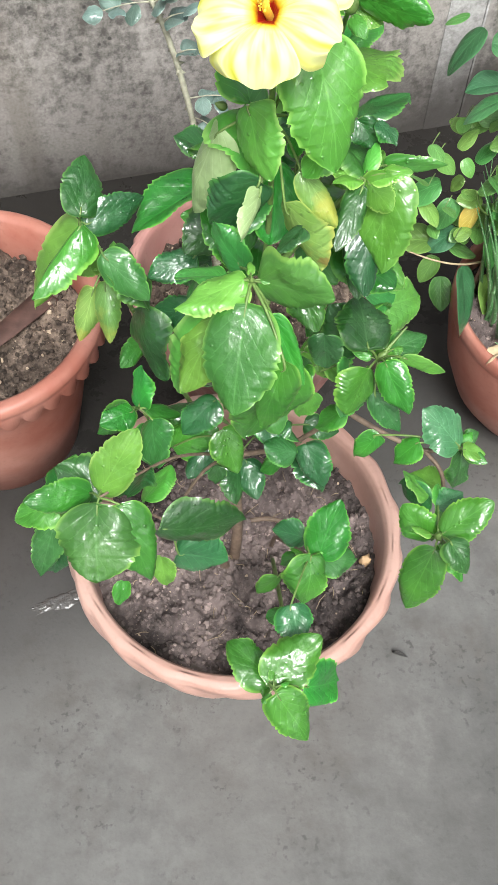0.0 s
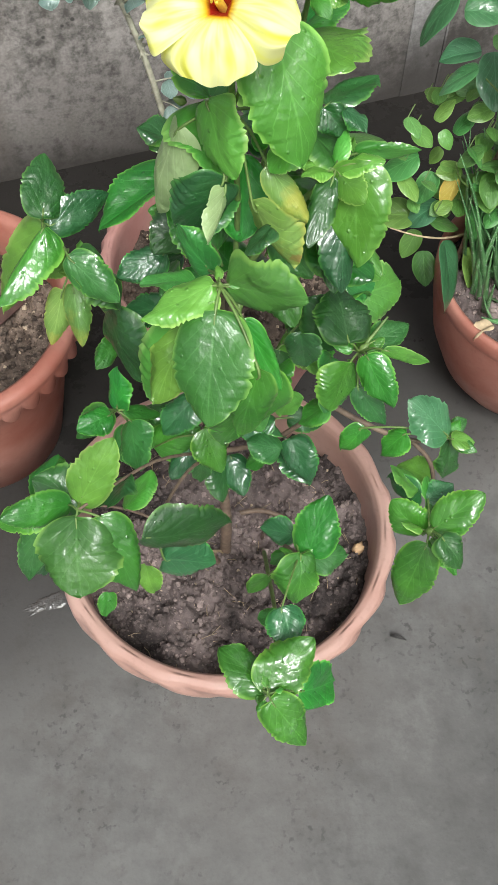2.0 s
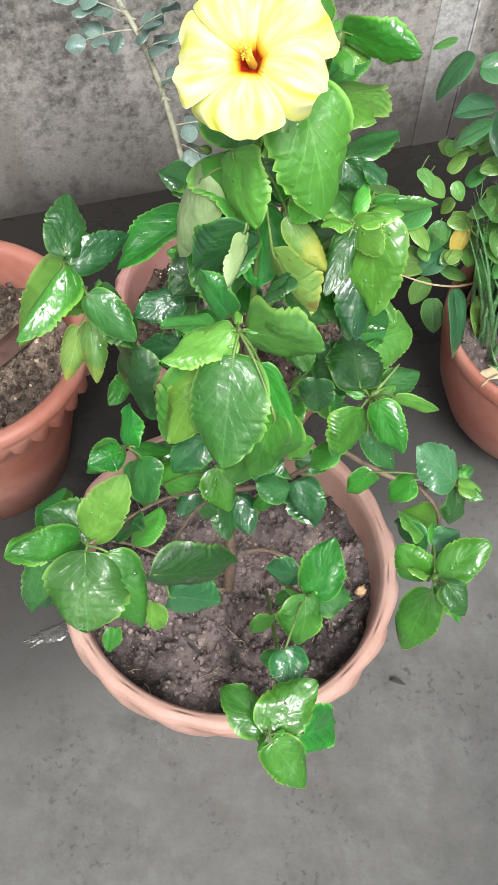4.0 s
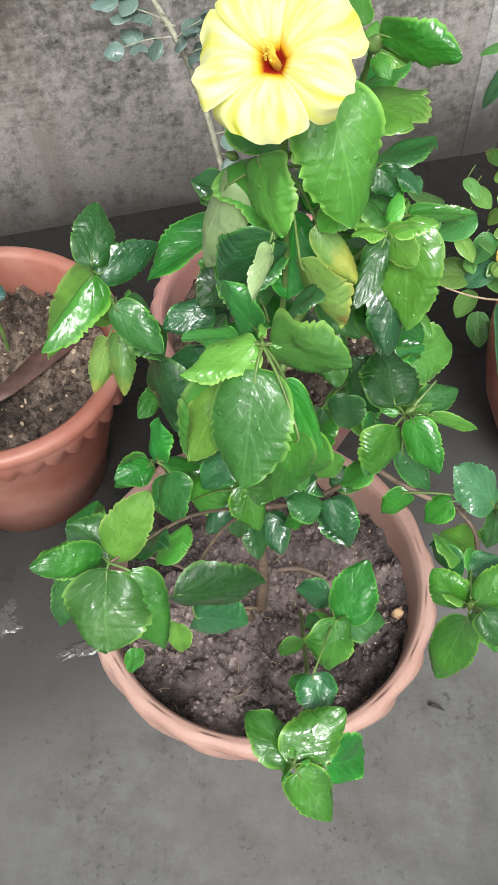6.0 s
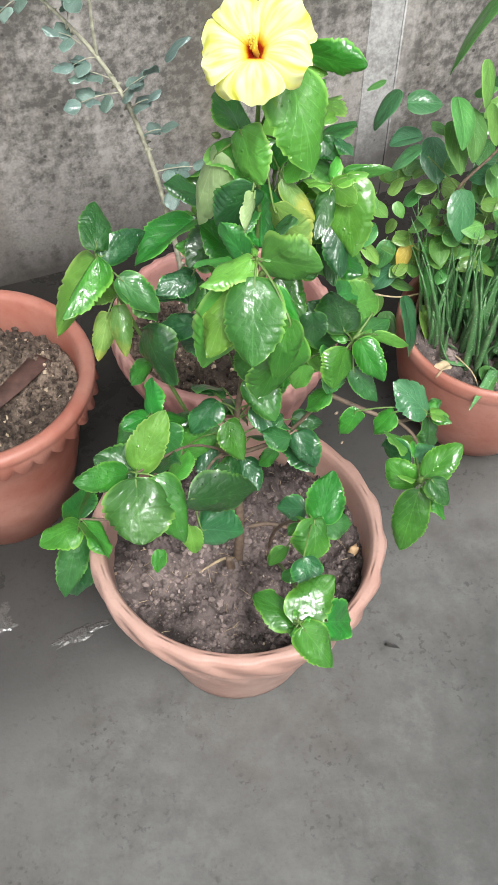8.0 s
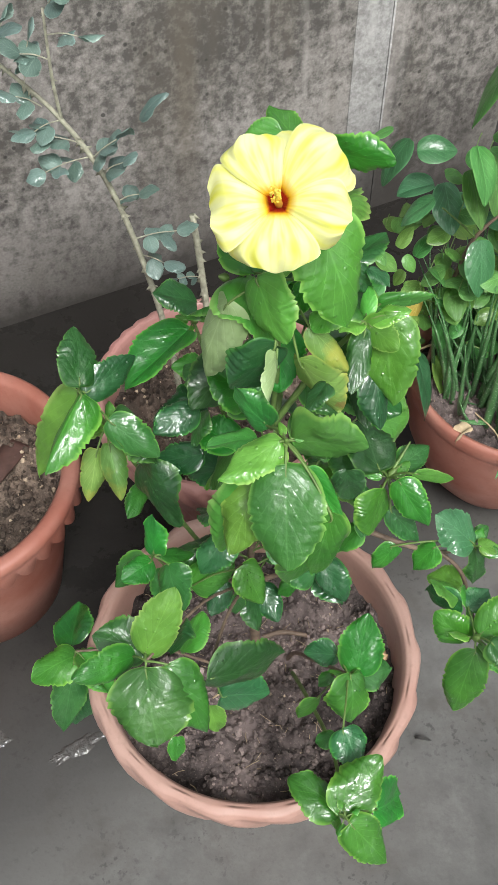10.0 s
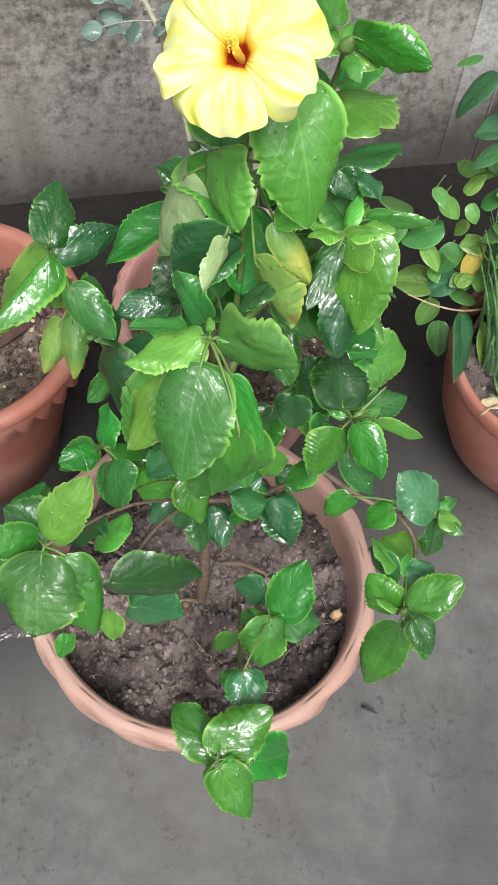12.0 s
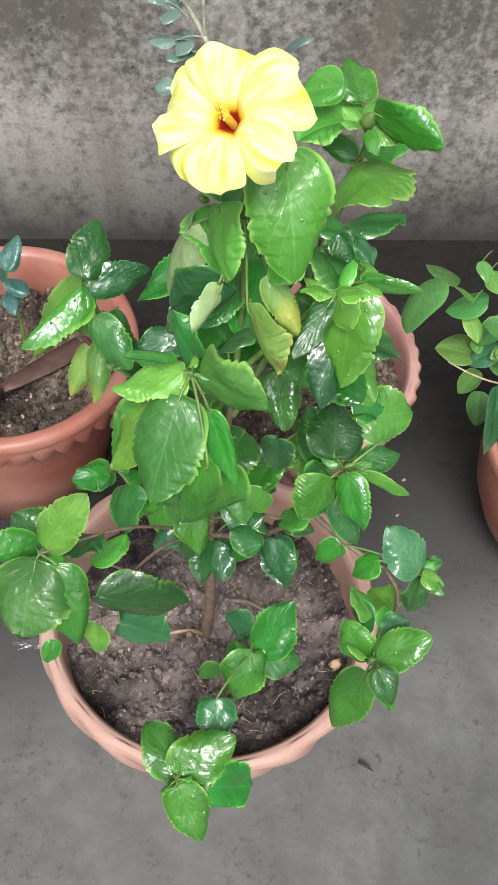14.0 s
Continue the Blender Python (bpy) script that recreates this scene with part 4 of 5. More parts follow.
# green shoot
set_leaf(P, (-0.010, 0.711, 0.690), (-0.074, 0.660, 0.670), 14, 0.051, M_LEAF, None, -0.47)
set_leaf(P, (-0.003, 0.651, 0.655), (-0.051, 0.636, 0.643), 3, 0.048, M_LEAF_DARK, None, -0.20)
set_leaf(P, (-0.009, 0.602, 0.639), (-0.053, 0.612, 0.619), -36, 0.031, M_LEAF_DARK, None, -0.15)
set_leaf(P, (0.002, 0.664, 0.688), (-0.029, 0.664, 0.696), -11, 0.028, M_LEAF_LIME, NODE["green_shoot"], -0.00)
set_leaf(P, (-0.003, 0.616, 0.684), (-0.016, 0.591, 0.667), 41, 0.027, M_LEAF_DARK, None, 0.04)
# green shoot tip
set_leaf(P, (-0.001, 0.723, 0.715), (-0.039, 0.720, 0.737), -4, 0.038, M_LEAF_DARK, None, -0.05)
# top
set_leaf(P, (0.029, 0.570, 0.892), (0.044, 0.523, 0.869), -36, 0.056, M_LEAF_LIME, None, 0.25)
set_leaf(P, (0.033, 0.558, 0.908), (0.016, 0.595, 0.925), 23, 0.040, M_LEAF, NODE["top"], -0.02)
set_leaf(P, (0.071, 0.554, 0.896), (0.062, 0.542, 0.879), 8, 0.020, M_LEAF, NODE["top"], 0.00)
set_leaf(P, (0.089, 0.533, 0.901), (0.070, 0.524, 0.879), -13, 0.026, M_LEAF_LIME, None, 0.11)
# centre
set_leaf(P, (0.023, 0.464, 0.842), (-0.011, 0.463, 0.841), 26, 0.029, M_LEAF_BROAD, NODE["centre"], -0.18)
set_leaf(P, (0.021, 0.443, 0.833), (-0.005, 0.434, 0.748), -80, 0.047, M_LEAF_LIME, None, 0.06)
set_leaf(P, (0.068, 0.427, 0.790), (0.041, 0.416, 0.726), -96, 0.057, M_LEAF, None, -0.05)
set_leaf(P, (0.056, 0.440, 0.834), (0.080, 0.422, 0.785), 37, 0.019, M_LEAF, NODE["centre"], -0.20)
set_leaf(P, (0.071, 0.475, 0.882), (0.055, 0.460, 0.872), 28, 0.020, M_LEAF_DARK, None, 0.09)
# low centre
set_leaf(P, (0.091, 0.475, 0.703), (0.085, 0.468, 0.675), -39, 0.024, M_LEAF_LIME, None, -0.07)
set_leaf(P, (0.020, 0.521, 0.565), (0.034, 0.499, 0.525), 2, 0.035, M_LEAF, None, 0.02)
set_leaf(P, (0.014, 0.539, 0.467), (0.011, 0.530, 0.446), -9, 0.019, M_LEAF_DARK, None, -0.01)
set_leaf(P, (0.104, 0.564, 0.477), (0.122, 0.515, 0.474), -28, 0.044, M_LEAF_DARK, None, 0.45)
set_leaf(P, (0.090, 0.522, 0.530), (0.058, 0.520, 0.545), -16, 0.029, M_LEAF_DARK, None, 0.45)
set_leaf(P, (0.077, 0.545, 0.481), (0.058, 0.540, 0.457), -51, 0.020, M_LEAF, None, -0.12)
set_leaf(P, (0.083, 0.546, 0.541), (0.054, 0.547, 0.534), -8, 0.025, M_LEAF_DARK, None, 0.45)
# right high
set_leaf(P, (0.120, 0.569, 0.841), (0.129, 0.588, 0.850), -18, 0.018, M_LEAF_LIME, NODE["right_high"], -0.04)
set_leaf(P, (0.120, 0.532, 0.829), (0.123, 0.500, 0.789), -18, 0.030, M_LEAF_DARK, None, 0.27)
set_leaf(P, (0.107, 0.579, 0.882), (0.124, 0.573, 0.864), 57, 0.022, M_LEAF_DARK, None, -0.14)
set_leaf(P, (0.121, 0.578, 0.882), (0.136, 0.567, 0.874), -7, 0.016, M_LEAF_DARK, None, 0.07)
# crown
set_leaf(P, (0.092, 0.741, 0.874), (0.074, 0.773, 0.888), 8, 0.032, M_LEAF, NODE["crown"], -0.07)
set_leaf(P, (0.096, 0.739, 0.864), (0.047, 0.721, 0.840), -1, 0.059, M_LEAF_LIME, NODE["crown"], -0.45)
set_leaf(P, (0.077, 0.728, 0.894), (0.042, 0.733, 0.875), -40, 0.030, M_LEAF_LIME, None, -0.26)
# crown low
set_leaf(P, (0.096, 0.726, 0.821), (0.132, 0.668, 0.850), 20, 0.073, M_LEAF_LIME, NODE["crown_low"], 0.38)
set_leaf(P, (0.092, 0.773, 0.788), (0.081, 0.792, 0.802), 8, 0.021, M_LEAF_LIME, NODE["crown_low"], -0.01)
# right mid
set_leaf(P, (0.096, 0.484, 0.763), (0.101, 0.478, 0.730), 43, 0.026, M_LEAF_DARK, None, -0.02)
set_leaf(P, (0.139, 0.530, 0.691), (0.128, 0.575, 0.703), 14, 0.051, M_LEAF_DARK, NODE["right_mid"], -0.04)
set_leaf(P, (0.129, 0.520, 0.613), (0.104, 0.517, 0.585), 0, 0.027, M_LEAF, None, 0.03)
# right arm fork
set_leaf(P, (0.224, 0.484, 0.545), (0.198, 0.506, 0.533), -6, 0.029, M_LEAF_LIME, None, -0.37)
set_leaf(P, (0.239, 0.506, 0.576), (0.237, 0.482, 0.548), -38, 0.030, M_LEAF_DARK, NODE["right_arm_fork"], -0.12)
set_leaf(P, (0.237, 0.498, 0.593), (0.258, 0.498, 0.587), 6, 0.018, M_LEAF_LIME, NODE["right_arm_fork"], -0.04)
set_leaf(P, (0.238, 0.510, 0.585), (0.253, 0.523, 0.587), 12, 0.016, M_LEAF_DARK, NODE["right_arm_fork"], -0.05)
# right arm
set_leaf(P, (0.201, 0.443, 0.604), (0.177, 0.459, 0.614), 22, 0.026, M_LEAF_LIME, None, 0.01)
set_leaf(P, (0.203, 0.441, 0.601), (0.179, 0.464, 0.581), -81, 0.032, M_LEAF_DARK, None, -0.03)
set_leaf(P, (0.211, 0.439, 0.593), (0.234, 0.454, 0.592), 5, 0.023, M_LEAF_DARK, NODE["right_arm"], -0.07)
set_leaf(P, (0.211, 0.458, 0.596), (0.215, 0.434, 0.579), -52, 0.024, M_LEAF_LIME, None, 0.10)
set_leaf(P, (0.214, 0.392, 0.619), (0.232, 0.373, 0.602), -3, 0.025, M_LEAF_DARK, NODE["right_arm"], 0.05)
set_leaf(P, (0.226, 0.405, 0.570), (0.236, 0.386, 0.556), -31, 0.021, M_LEAF, NODE["right_arm"], 0.09)
# front left
set_leaf(P, (-0.026, 0.390, 0.560), (-0.020, 0.377, 0.527), 25, 0.022, M_LEAF_LIME, None, -0.02)
set_leaf(P, (-0.057, 0.369, 0.551), (-0.060, 0.355, 0.530), -34, 0.016, M_LEAF, None, -0.01)
set_leaf(P, (-0.055, 0.421, 0.611), (-0.041, 0.458, 0.597), -33, 0.035, M_LEAF_DARK, None, -0.11)
set_leaf(P, (-0.043, 0.434, 0.582), (-0.023, 0.468, 0.586), -28, 0.031, M_LEAF_LIME, None, 0.16)
# rim left
set_leaf(P, (-0.182, 0.595, 0.283), (-0.172, 0.654, 0.279), -26, 0.053, M_LEAF, None, -0.12)
set_leaf(P, (-0.179, 0.571, 0.279), (-0.194, 0.531, 0.184), -25, 0.051, M_LEAF_DARK, None, -0.57)
set_leaf(P, (-0.166, 0.560, 0.326), (-0.136, 0.516, 0.306), -40, 0.049, M_LEAF, NODE["rim_left"], -0.25)
set_leaf(P, (-0.169, 0.577, 0.302), (-0.159, 0.555, 0.283), -48, 0.024, M_LEAF_LIME, NODE["rim_left"], -0.00)
# small left
set_leaf(P, (-0.055, 0.558, 0.509), (-0.052, 0.527, 0.474), 17, 0.038, M_LEAF_BROAD, NODE["small_left"], 0.01)
set_leaf(P, (-0.067, 0.537, 0.563), (-0.095, 0.518, 0.567), -18, 0.029, M_LEAF, NODE["small_left"], -0.02)
# shoot mid
set_leaf(P, (0.095, 0.436, 0.483), (0.081, 0.431, 0.472), -3, 0.015, M_LEAF, NODE["shoot_mid"], 0.01)
# shoot front
set_leaf(P, (0.106, 0.297, 0.517), (0.138, 0.319, 0.473), 49, 0.044, M_LEAF, NODE["shoot_front"], -0.15)
set_leaf(P, (0.087, 0.375, 0.482), (0.069, 0.377, 0.471), -10, 0.017, M_LEAF_BROAD, None, 0.03)
set_leaf(P, (0.072, 0.298, 0.511), (0.072, 0.288, 0.503), -24, 0.009, M_LEAF_LIME, NODE["shoot_front"], -0.00)

# smaller shaded leaves inside the shrub, round the stem
rnd = random.Random(14)
for k in range(54):
    z = rnd.uniform(0.57, 0.87)
    a = rnd.uniform(0, 6.28)
    q = rnd.uniform(0.02, 0.085) * (1.1 - 0.35 * abs(z - 0.66) / 0.2)
    c = Vector((max(0.022, 0.068 + q * math.cos(a) * 1.05), 0.595 + q * math.sin(a) * 0.7, z))
    out = Vector((math.cos(a + rnd.uniform(-0.9, 0.9)), math.sin(a + rnd.uniform(-0.9, 0.9)), rnd.uniform(-0.9, 0.1))).normalized()
    long = rnd.uniform(0.038, 0.060)
    set_leaf(P, tuple(c), tuple(c + out * long), rnd.uniform(-45, 45), long * rnd.uniform(0.68, 0.88), rnd.choice((M_LEAF_DARK, M_LEAF, M_LEAF, M_LEAF_BROAD, M_LEAF_LIME)), (c.x * 0.7 + 0.015, c.y * 0.7 + 0.166, c.z - 0.015), rnd.uniform(-0.35, 0.3))


for k in range(16):
    a = k * 2.4 + 0.5
    q, z = rnd.uniform(0.015, 0.07), rnd.uniform(0.44, 0.58)
    c = Vector((0.032 + q * math.cos(a), 0.575 + q * math.sin(a) * 0.7, z))
    out = Vector((math.cos(a), math.sin(a), rnd.uniform(-0.8, 0.0))).normalized()
    long = rnd.uniform(0.032, 0.052)
    set_leaf(P, tuple(c), tuple(c + out * long), rnd.uniform(-50, 50), long * rnd.uniform(0.65, 0.85), M_LEAF_DARK, (0.033, 0.557, c.z - 0.01), rnd.uniform(-0.2, 0.5))


def young_leaves(plant, at, count, size, material, seed, lean=0.5):
    """A rosette of small, half-open leaves at a shoot's end."""
    rs = random.Random(seed)
    turn = rs.uniform(0, 6.28)
    for k in range(count):
        a = turn + k * 2.4
        out = Vector((math.cos(a), math.sin(a), rs.uniform(-0.35, lean))).normalized()
        c = Vector(at) + out * 0.006
        long = size * rs.uniform(0.65, 1.15)
        set_leaf(plant, tuple(c), tuple(c + out * long), rs.uniform(-40, 40), long * rs.uniform(0.55, 0.75), material, at, rs.uniform(0.1, 0.6), 0.12, 0.1, 0.12, stalk=0.0007)


for spot, count, size, material in (("right_high", 5, 0.030, M_LEAF_LIME), ("crown", 5, 0.026, M_LEAF_LIME), ("crown_low", 4, 0.034, M_LEAF), ("centre", 3, 0.015, M_LEAF_LIME), ("green_shoot_tip", 4, 0.020, M_LEAF_LIME), ("right_mid", 4, 0.016, M_LEAF_LIME),
                                    ("right_arm", 3, 0.018, M_LEAF_LIME), ("right_arm_fork", 4, 0.020, M_LEAF), ("small_left", 3, 0.018, M_LEAF), ("left_mid", 3, 0.016, M_LEAF_LIME), ("shoot_mid", 3, 0.013, M_LEAF), ("shoot_front", 3, 0.012, M_LEAF_LIME)):
    young_leaves(P, NODE[spot], count, size, material, len(spot) * 7 + count)


def petal(plant, centre, aim, angle, long, wide, seed):
    """One broad ruffled petal of a funnel flower that looks along aim."""
    bm = bmesh.new()
    lay = bm.loops.layers.uv.new("UVMap")
    rnd = random.Random(seed)
    ph = rnd.uniform(0, 6)
    rows, cols, grid, uvs = 24, 24, [], {}
    for i in range(rows + 1):
        u = i / rows
        half = wide * (0.10 + 0.90 * math.sin(min(1.0, u * 1.12) * math.pi / 2) ** 1.3) * (1 if u < 0.8 else math.cos((u - 0.8) / 0.2 * 1.05) ** 0.55)
        row = []
        for j in range(cols + 1):
            v = 2 * j / cols - 1
            r = long * (u - 0.07 * u * v * v) * (1 + 0.03 * math.sin(v * 2.6 + ph) + 0.012 * u * math.sin(v * 9 + ph))
            z = -0.020 + 0.030 * (1 - math.exp(-u * 4.5)) - 0.012 * max(0, u - 0.5) ** 2 * 4 + 0.006 * (v + 0.2) * u
            z += 0.0075 * u * u * math.sin(v * 3.6 + ph + u * 2) + 0.0014 * u * u * math.sin(v * 13 + ph - u * 4) - 0.007 * u * v * v
            w = bm.verts.new((r, v * half, z))
            uvs[w] = (u, 0.5 + v / 2)
            row.append(w)
        grid.append(row)
    for i in range(rows):
        for j in range(cols):
            f = bm.faces.new((grid[i][j], grid[i + 1][j], grid[i + 1][j + 1], grid[i][j + 1]))
            for lp in f.loops:
                lp[lay].uv = uvs[lp.vert]
    ob = part("petal", bm, M_PETAL, plant)
    ob.matrix_local = Matrix.Rotation(radians(angle), 4, "Z")
    return ob


AIM = Vector((-0.22, -0.62, 0.75)).normalized()
HEAD = part("flower_cup", lathe([(0.002, -0.036), (0.0045, -0.031), (0.005, -0.025), (0.004, -0.021)], 16), M_STEM, P, "green flower cup")
ACROSS = Vector((0, 0, 1)).cross(AIM).normalized()
m = Matrix((ACROSS, AIM.cross(ACROSS), AIM)).transposed().to_4x4()
m.translation = Vector(FLOWER) - Vector(P.location)
HEAD.matrix_local = m
for k, a in enumerate((50, -6, -84, -163, 118)):
    petal(HEAD, None, None, a, (0.0480, 0.0435, 0.0395, 0.0405, 0.0410)[k], (0.0240, 0.0200, 0.0285, 0.0265, 0.0235)[k], k + 2)
part("staminal_column", tube([(0, 0, -0.018), (0, 0.001, -0.004), (0.001, 0.002, 0.005), (0.001, 0.004, 0.012)], [0.0026, 0.0024, 0.0020, 0.0014], 8), M_STAMEN, HEAD)
bm = bmesh.new()
rnd = random.Random(5)
for _ in range(42):
    s, a = rnd.random(), rnd.uniform(0, 6.28)
    blob(bm, (0.0026 * math.cos(a), 0.0005 + 0.004 * s + 0.0026 * math.sin(a), 0.001 + 0.012 * s), 0.0009, rnd, 0.9, 3, 5)
part("anthers", bm, M_STAMEN, HEAD)
back = Vector(FLOWER) - AIM * 0.030
stem(P, "flower_stalk", [NODE["top"], between(NODE["top"], back, 0.5), back], [0.0024, 0.002, 0.0018], M_STEM)


def bud(plant, at, aim, size):
    ob = part("bud", lathe([(size * 0.15, 0), (size * 0.45, size * 0.3), (size * 0.5, size * 0.7), (size * 0.32, size * 1.15), (size * 0.06, size * 1.5)], 10), M_STEM, plant)
    z = Vector(aim).normalized()
    x = z.orthogonal().normalized()
    mm = Matrix((x, z.cross(x), z)).transposed().to_4x4()
    mm.translation = Vector(at) - Vector(plant.location)
    ob.matrix_local = mm


bud(P, (0.017, 0.566, 0.897), (-0.6, -0.2, 0.4), 0.0065)
bud(P, NODE["crown"], (0.2, -0.3, 0.8), 0.012)
bud(P, NODE["green_shoot_tip"], (0.1, -0.4, 0.7), 0.008)
bud(P, NODE["centre"], (0.0, -0.3, 0.8), 0.004)
bud(P, NODE["right_mid"], (0.5, 0.2, 0.6), 0.008)
bud(P, NODE["right_arm"], (0.0, -0.3, 0.8), 0.008)
stem(P, "young_shoot", [NODE["right_mid"], between(NODE["right_mid"], (0.172, 0.556, 0.690), 0.6), (0.172, 0.556, 0.690)], [0.0018, 0.0014, 0.0008], M_STEM)

# ---- creeper and aloe in the bowl pot ----
V = thing("creeper_plant", "thin creeper with oval green leaves and one yellow leaf", "plant", (0.36, 1.02, 0.215))
for pts, rad, mat in (
    ([(0.36, 1.02, 0.20), (0.365, 1.016, 0.282), (0.362, 1.02, 0.36), (0.372, 1.01, 0.43), (0.385, 1.005, 0.50), (0.43, 1.0, 0.57), (0.49, 1.0, 0.68), (0.54, 1.0, 0.76)], [0.004, 0.0036, 0.0032, 0.003, 0.0026, 0.0022, 0.002, 0.0015], M_TWIG),
    ([(0.365, 1.016, 0.282), (0.33, 1.0, 0.29), (0.29, 0.99, 0.305), (0.25, 0.99, 0.32)], [0.0018, 0.0016, 0.0014, 0.001], M_DRY),
    ([(0.365, 1.016, 0.282), (0.40, 1.0, 0.30), (0.44, 0.98, 0.29)], [0.0018, 0.0016, 0.001], M_STEM),
    ([(0.362, 1.02, 0.36), (0.335, 1.01, 0.39), (0.32, 1.0, 0.43)], [0.0018, 0.0014, 0.001], M_STEM),
    ([(0.385, 1.005, 0.50), (0.36, 1.0, 0.53), (0.33, 1.0, 0.56)], [0.0016, 0.0014, 0.001], M_STEM),
    ([(0.43, 1.0, 0.57), (0.47, 1.0, 0.585), (0.52, 1.0, 0.59)], [0.0018, 0.0014, 0.001], M_STEM),
    ([(0.395, 0.94, 0.235), (0.43, 0.88, 0.235), (0.44, 0.85, 0.215)], [0.0014, 0.0012, 0.001], M_DRY),
):
    stem(V, "vine_stem", pts, rad, mat)


def vine_leaf(base, tip, roll, width, material, fold, node=None):
    """A smooth-edged oval leaf of the creeper with a short point."""
    return set_leaf(V, base, tip, roll, width * 0.76, material, node, fold + 0.1, tooth=0.0, wave=0.035, heart=0.02, widest=0.42, stalk=0.0007)


vine_leaf((0.277, 1.013, 0.658), (0.242, 0.985, 0.616), 27, 0.052, M_LEAF_TEAL, -0.01)
vine_leaf((0.295, 1.028, 0.629), (0.344, 1.022, 0.629), 27, 0.045, M_LEAF_TEAL, -0.16)
vine_leaf((0.326, 1.036, 0.569), (0.279, 1.036, 0.557), -3, 0.047, M_LEAF_TEAL, -0.40)
vine_leaf((0.317, 0.999, 0.576), (0.277, 0.999, 0.539), 6, 0.046, M_LEAF_TEAL, -0.07)
vine_leaf((0.345, 1.048, 0.558), (0.351, 1.001, 0.510), -15, 0.058, M_LEAF_TEAL, -0.01)
vine_leaf((0.371, 0.989, 0.643), (0.382, 0.944, 0.588), -27, 0.062, M_LEAF_VINE, -0.18)
vine_leaf((0.447, 1.034, 0.501), (0.409, 1.053, 0.487), -42, 0.039, M_LEAF_TEAL, -0.05)
vine_leaf((0.387, 0.989, 0.508), (0.386, 0.947, 0.446), -22, 0.060, M_LEAF_TEAL, 0.03)
vine_leaf((0.352, 0.991, 0.622), (0.364, 0.944, 0.567), -25, 0.062, M_LEAF_VINE, -0.12)
vine_leaf((0.331, 1.015, 0.599), (0.362, 1.019, 0.586), 16, 0.029, M_LEAF_VINE, -0.08)
vine_leaf((0.385, 1.019, 0.644), (0.416, 1.020, 0.654), 2, 0.028, M_LEAF_VINE, 0.03)
vine_leaf((0.418, 1.029, 0.623), (0.422, 0.991, 0.580), -41, 0.048, M_LEAF_PALE, 0.03)
vine_leaf((0.263, 1.035, 0.658), (0.238, 1.039, 0.643), 3, 0.024, M_LEAF_VINE, -0.03)
vine_leaf((0.373, 0.973, 0.808), (0.315, 0.927, 0.733), 49, 0.091, M_LEAF_VINE, 0.05)
vine_leaf((0.390, 1.008, 0.702), (0.391, 0.971, 0.652), -48, 0.052, M_LEAF_PALE, 0.01)
vine_leaf((0.438, 1.011, 0.659), (0.459, 0.971, 0.628), -3, 0.046, M_LEAF_VINE, -0.02)
vine_leaf((0.350, 0.979, 0.666), (0.357, 0.928, 0.620), -33, 0.061, M_LEAF_VINE, -0.17)
vine_leaf((0.434, 1.044, 0.707), (0.439, 1.032, 0.682), 4, 0.025, M_LEAF_VINE, -0.21)
vine_leaf((0.443, 1.036, 0.511), (0.449, 0.993, 0.477), -13, 0.051, M_LEAF_VINE, -0.20)
vine_leaf((0.288, 1.020, 0.480), (0.309, 1.038, 0.500), -13, 0.027, M_LEAF_PALE, 0.04)
vine_leaf((0.317, 1.029, 0.452), (0.346, 1.050, 0.477), -20, 0.036, M_LEAF_VINE, 0.06)
vine_leaf((0.295, 1.010, 0.473), (0.309, 0.997, 0.454), 19, 0.023, M_LEAF_PALE, 0.02)
vine_leaf((0.307, 1.039, 0.417), (0.294, 1.033, 0.396), -13, 0.022, M_LEAF_PALE, -0.01)
vine_leaf((0.350, 0.998, 0.454), (0.322, 1.004, 0.422), -10, 0.036, M_LEAF_VINE, -0.03)
vine_leaf((0.360, 1.027, 0.428), (0.382, 0.998, 0.404), -8, 0.036, M_LEAF_PALE, -0.02)
vine_leaf((0.310, 1.035, 0.392), (0.335, 1.034, 0.386), 9, 0.023, M_LEAF_PALE, 0.00)
vine_leaf((0.333, 1.028, 0.381), (0.324, 1.013, 0.332), -52, 0.036, M_LEAF_YELLOW, 0.35)
vine_leaf((0.300, 1.030, 0.384), (0.287, 1.015, 0.339), -38, 0.039, M_LEAF_VINE, -0.07)
vine_leaf((0.288, 1.029, 0.303), (0.230, 1.032, 0.299), -13, 0.060, M_LEAF_PALE, -0.27)
vine_leaf((0.316, 1.026, 0.331), (0.277, 1.014, 0.299), -10, 0.044, M_LEAF_TEAL, -0.03)
vine_leaf((0.306, 1.011, 0.315), (0.350, 1.012, 0.296), -3, 0.041, M_LEAF_VINE, -0.06)
vine_leaf((0.299, 1.038, 0.263), (0.282, 1.021, 0.223), -40, 0.036, M_LEAF_PALE, -0.02)
vine_leaf((0.310, 1.020, 0.239), (0.319, 0.992, 0.193), 29, 0.041, M_LEAF_VINE, -0.05)
vine_leaf((0.319, 0.956, 0.332), (0.331, 0.892, 0.259), -51, 0.082, M_LEAF_TEAL, -0.15)
vine_leaf((0.380, 1.018, 0.252), (0.384, 0.962, 0.212), -31, 0.059, M_LEAF_PALE, -0.09)
vine_leaf((0.391, 1.026, 0.238), (0.423, 1.025, 0.231), 10, 0.028, M_LEAF_PALE, -0.00)
vine_leaf((0.363, 1.019, 0.338), (0.367, 0.983, 0.298), -36, 0.044, M_LEAF_VINE, -0.04)
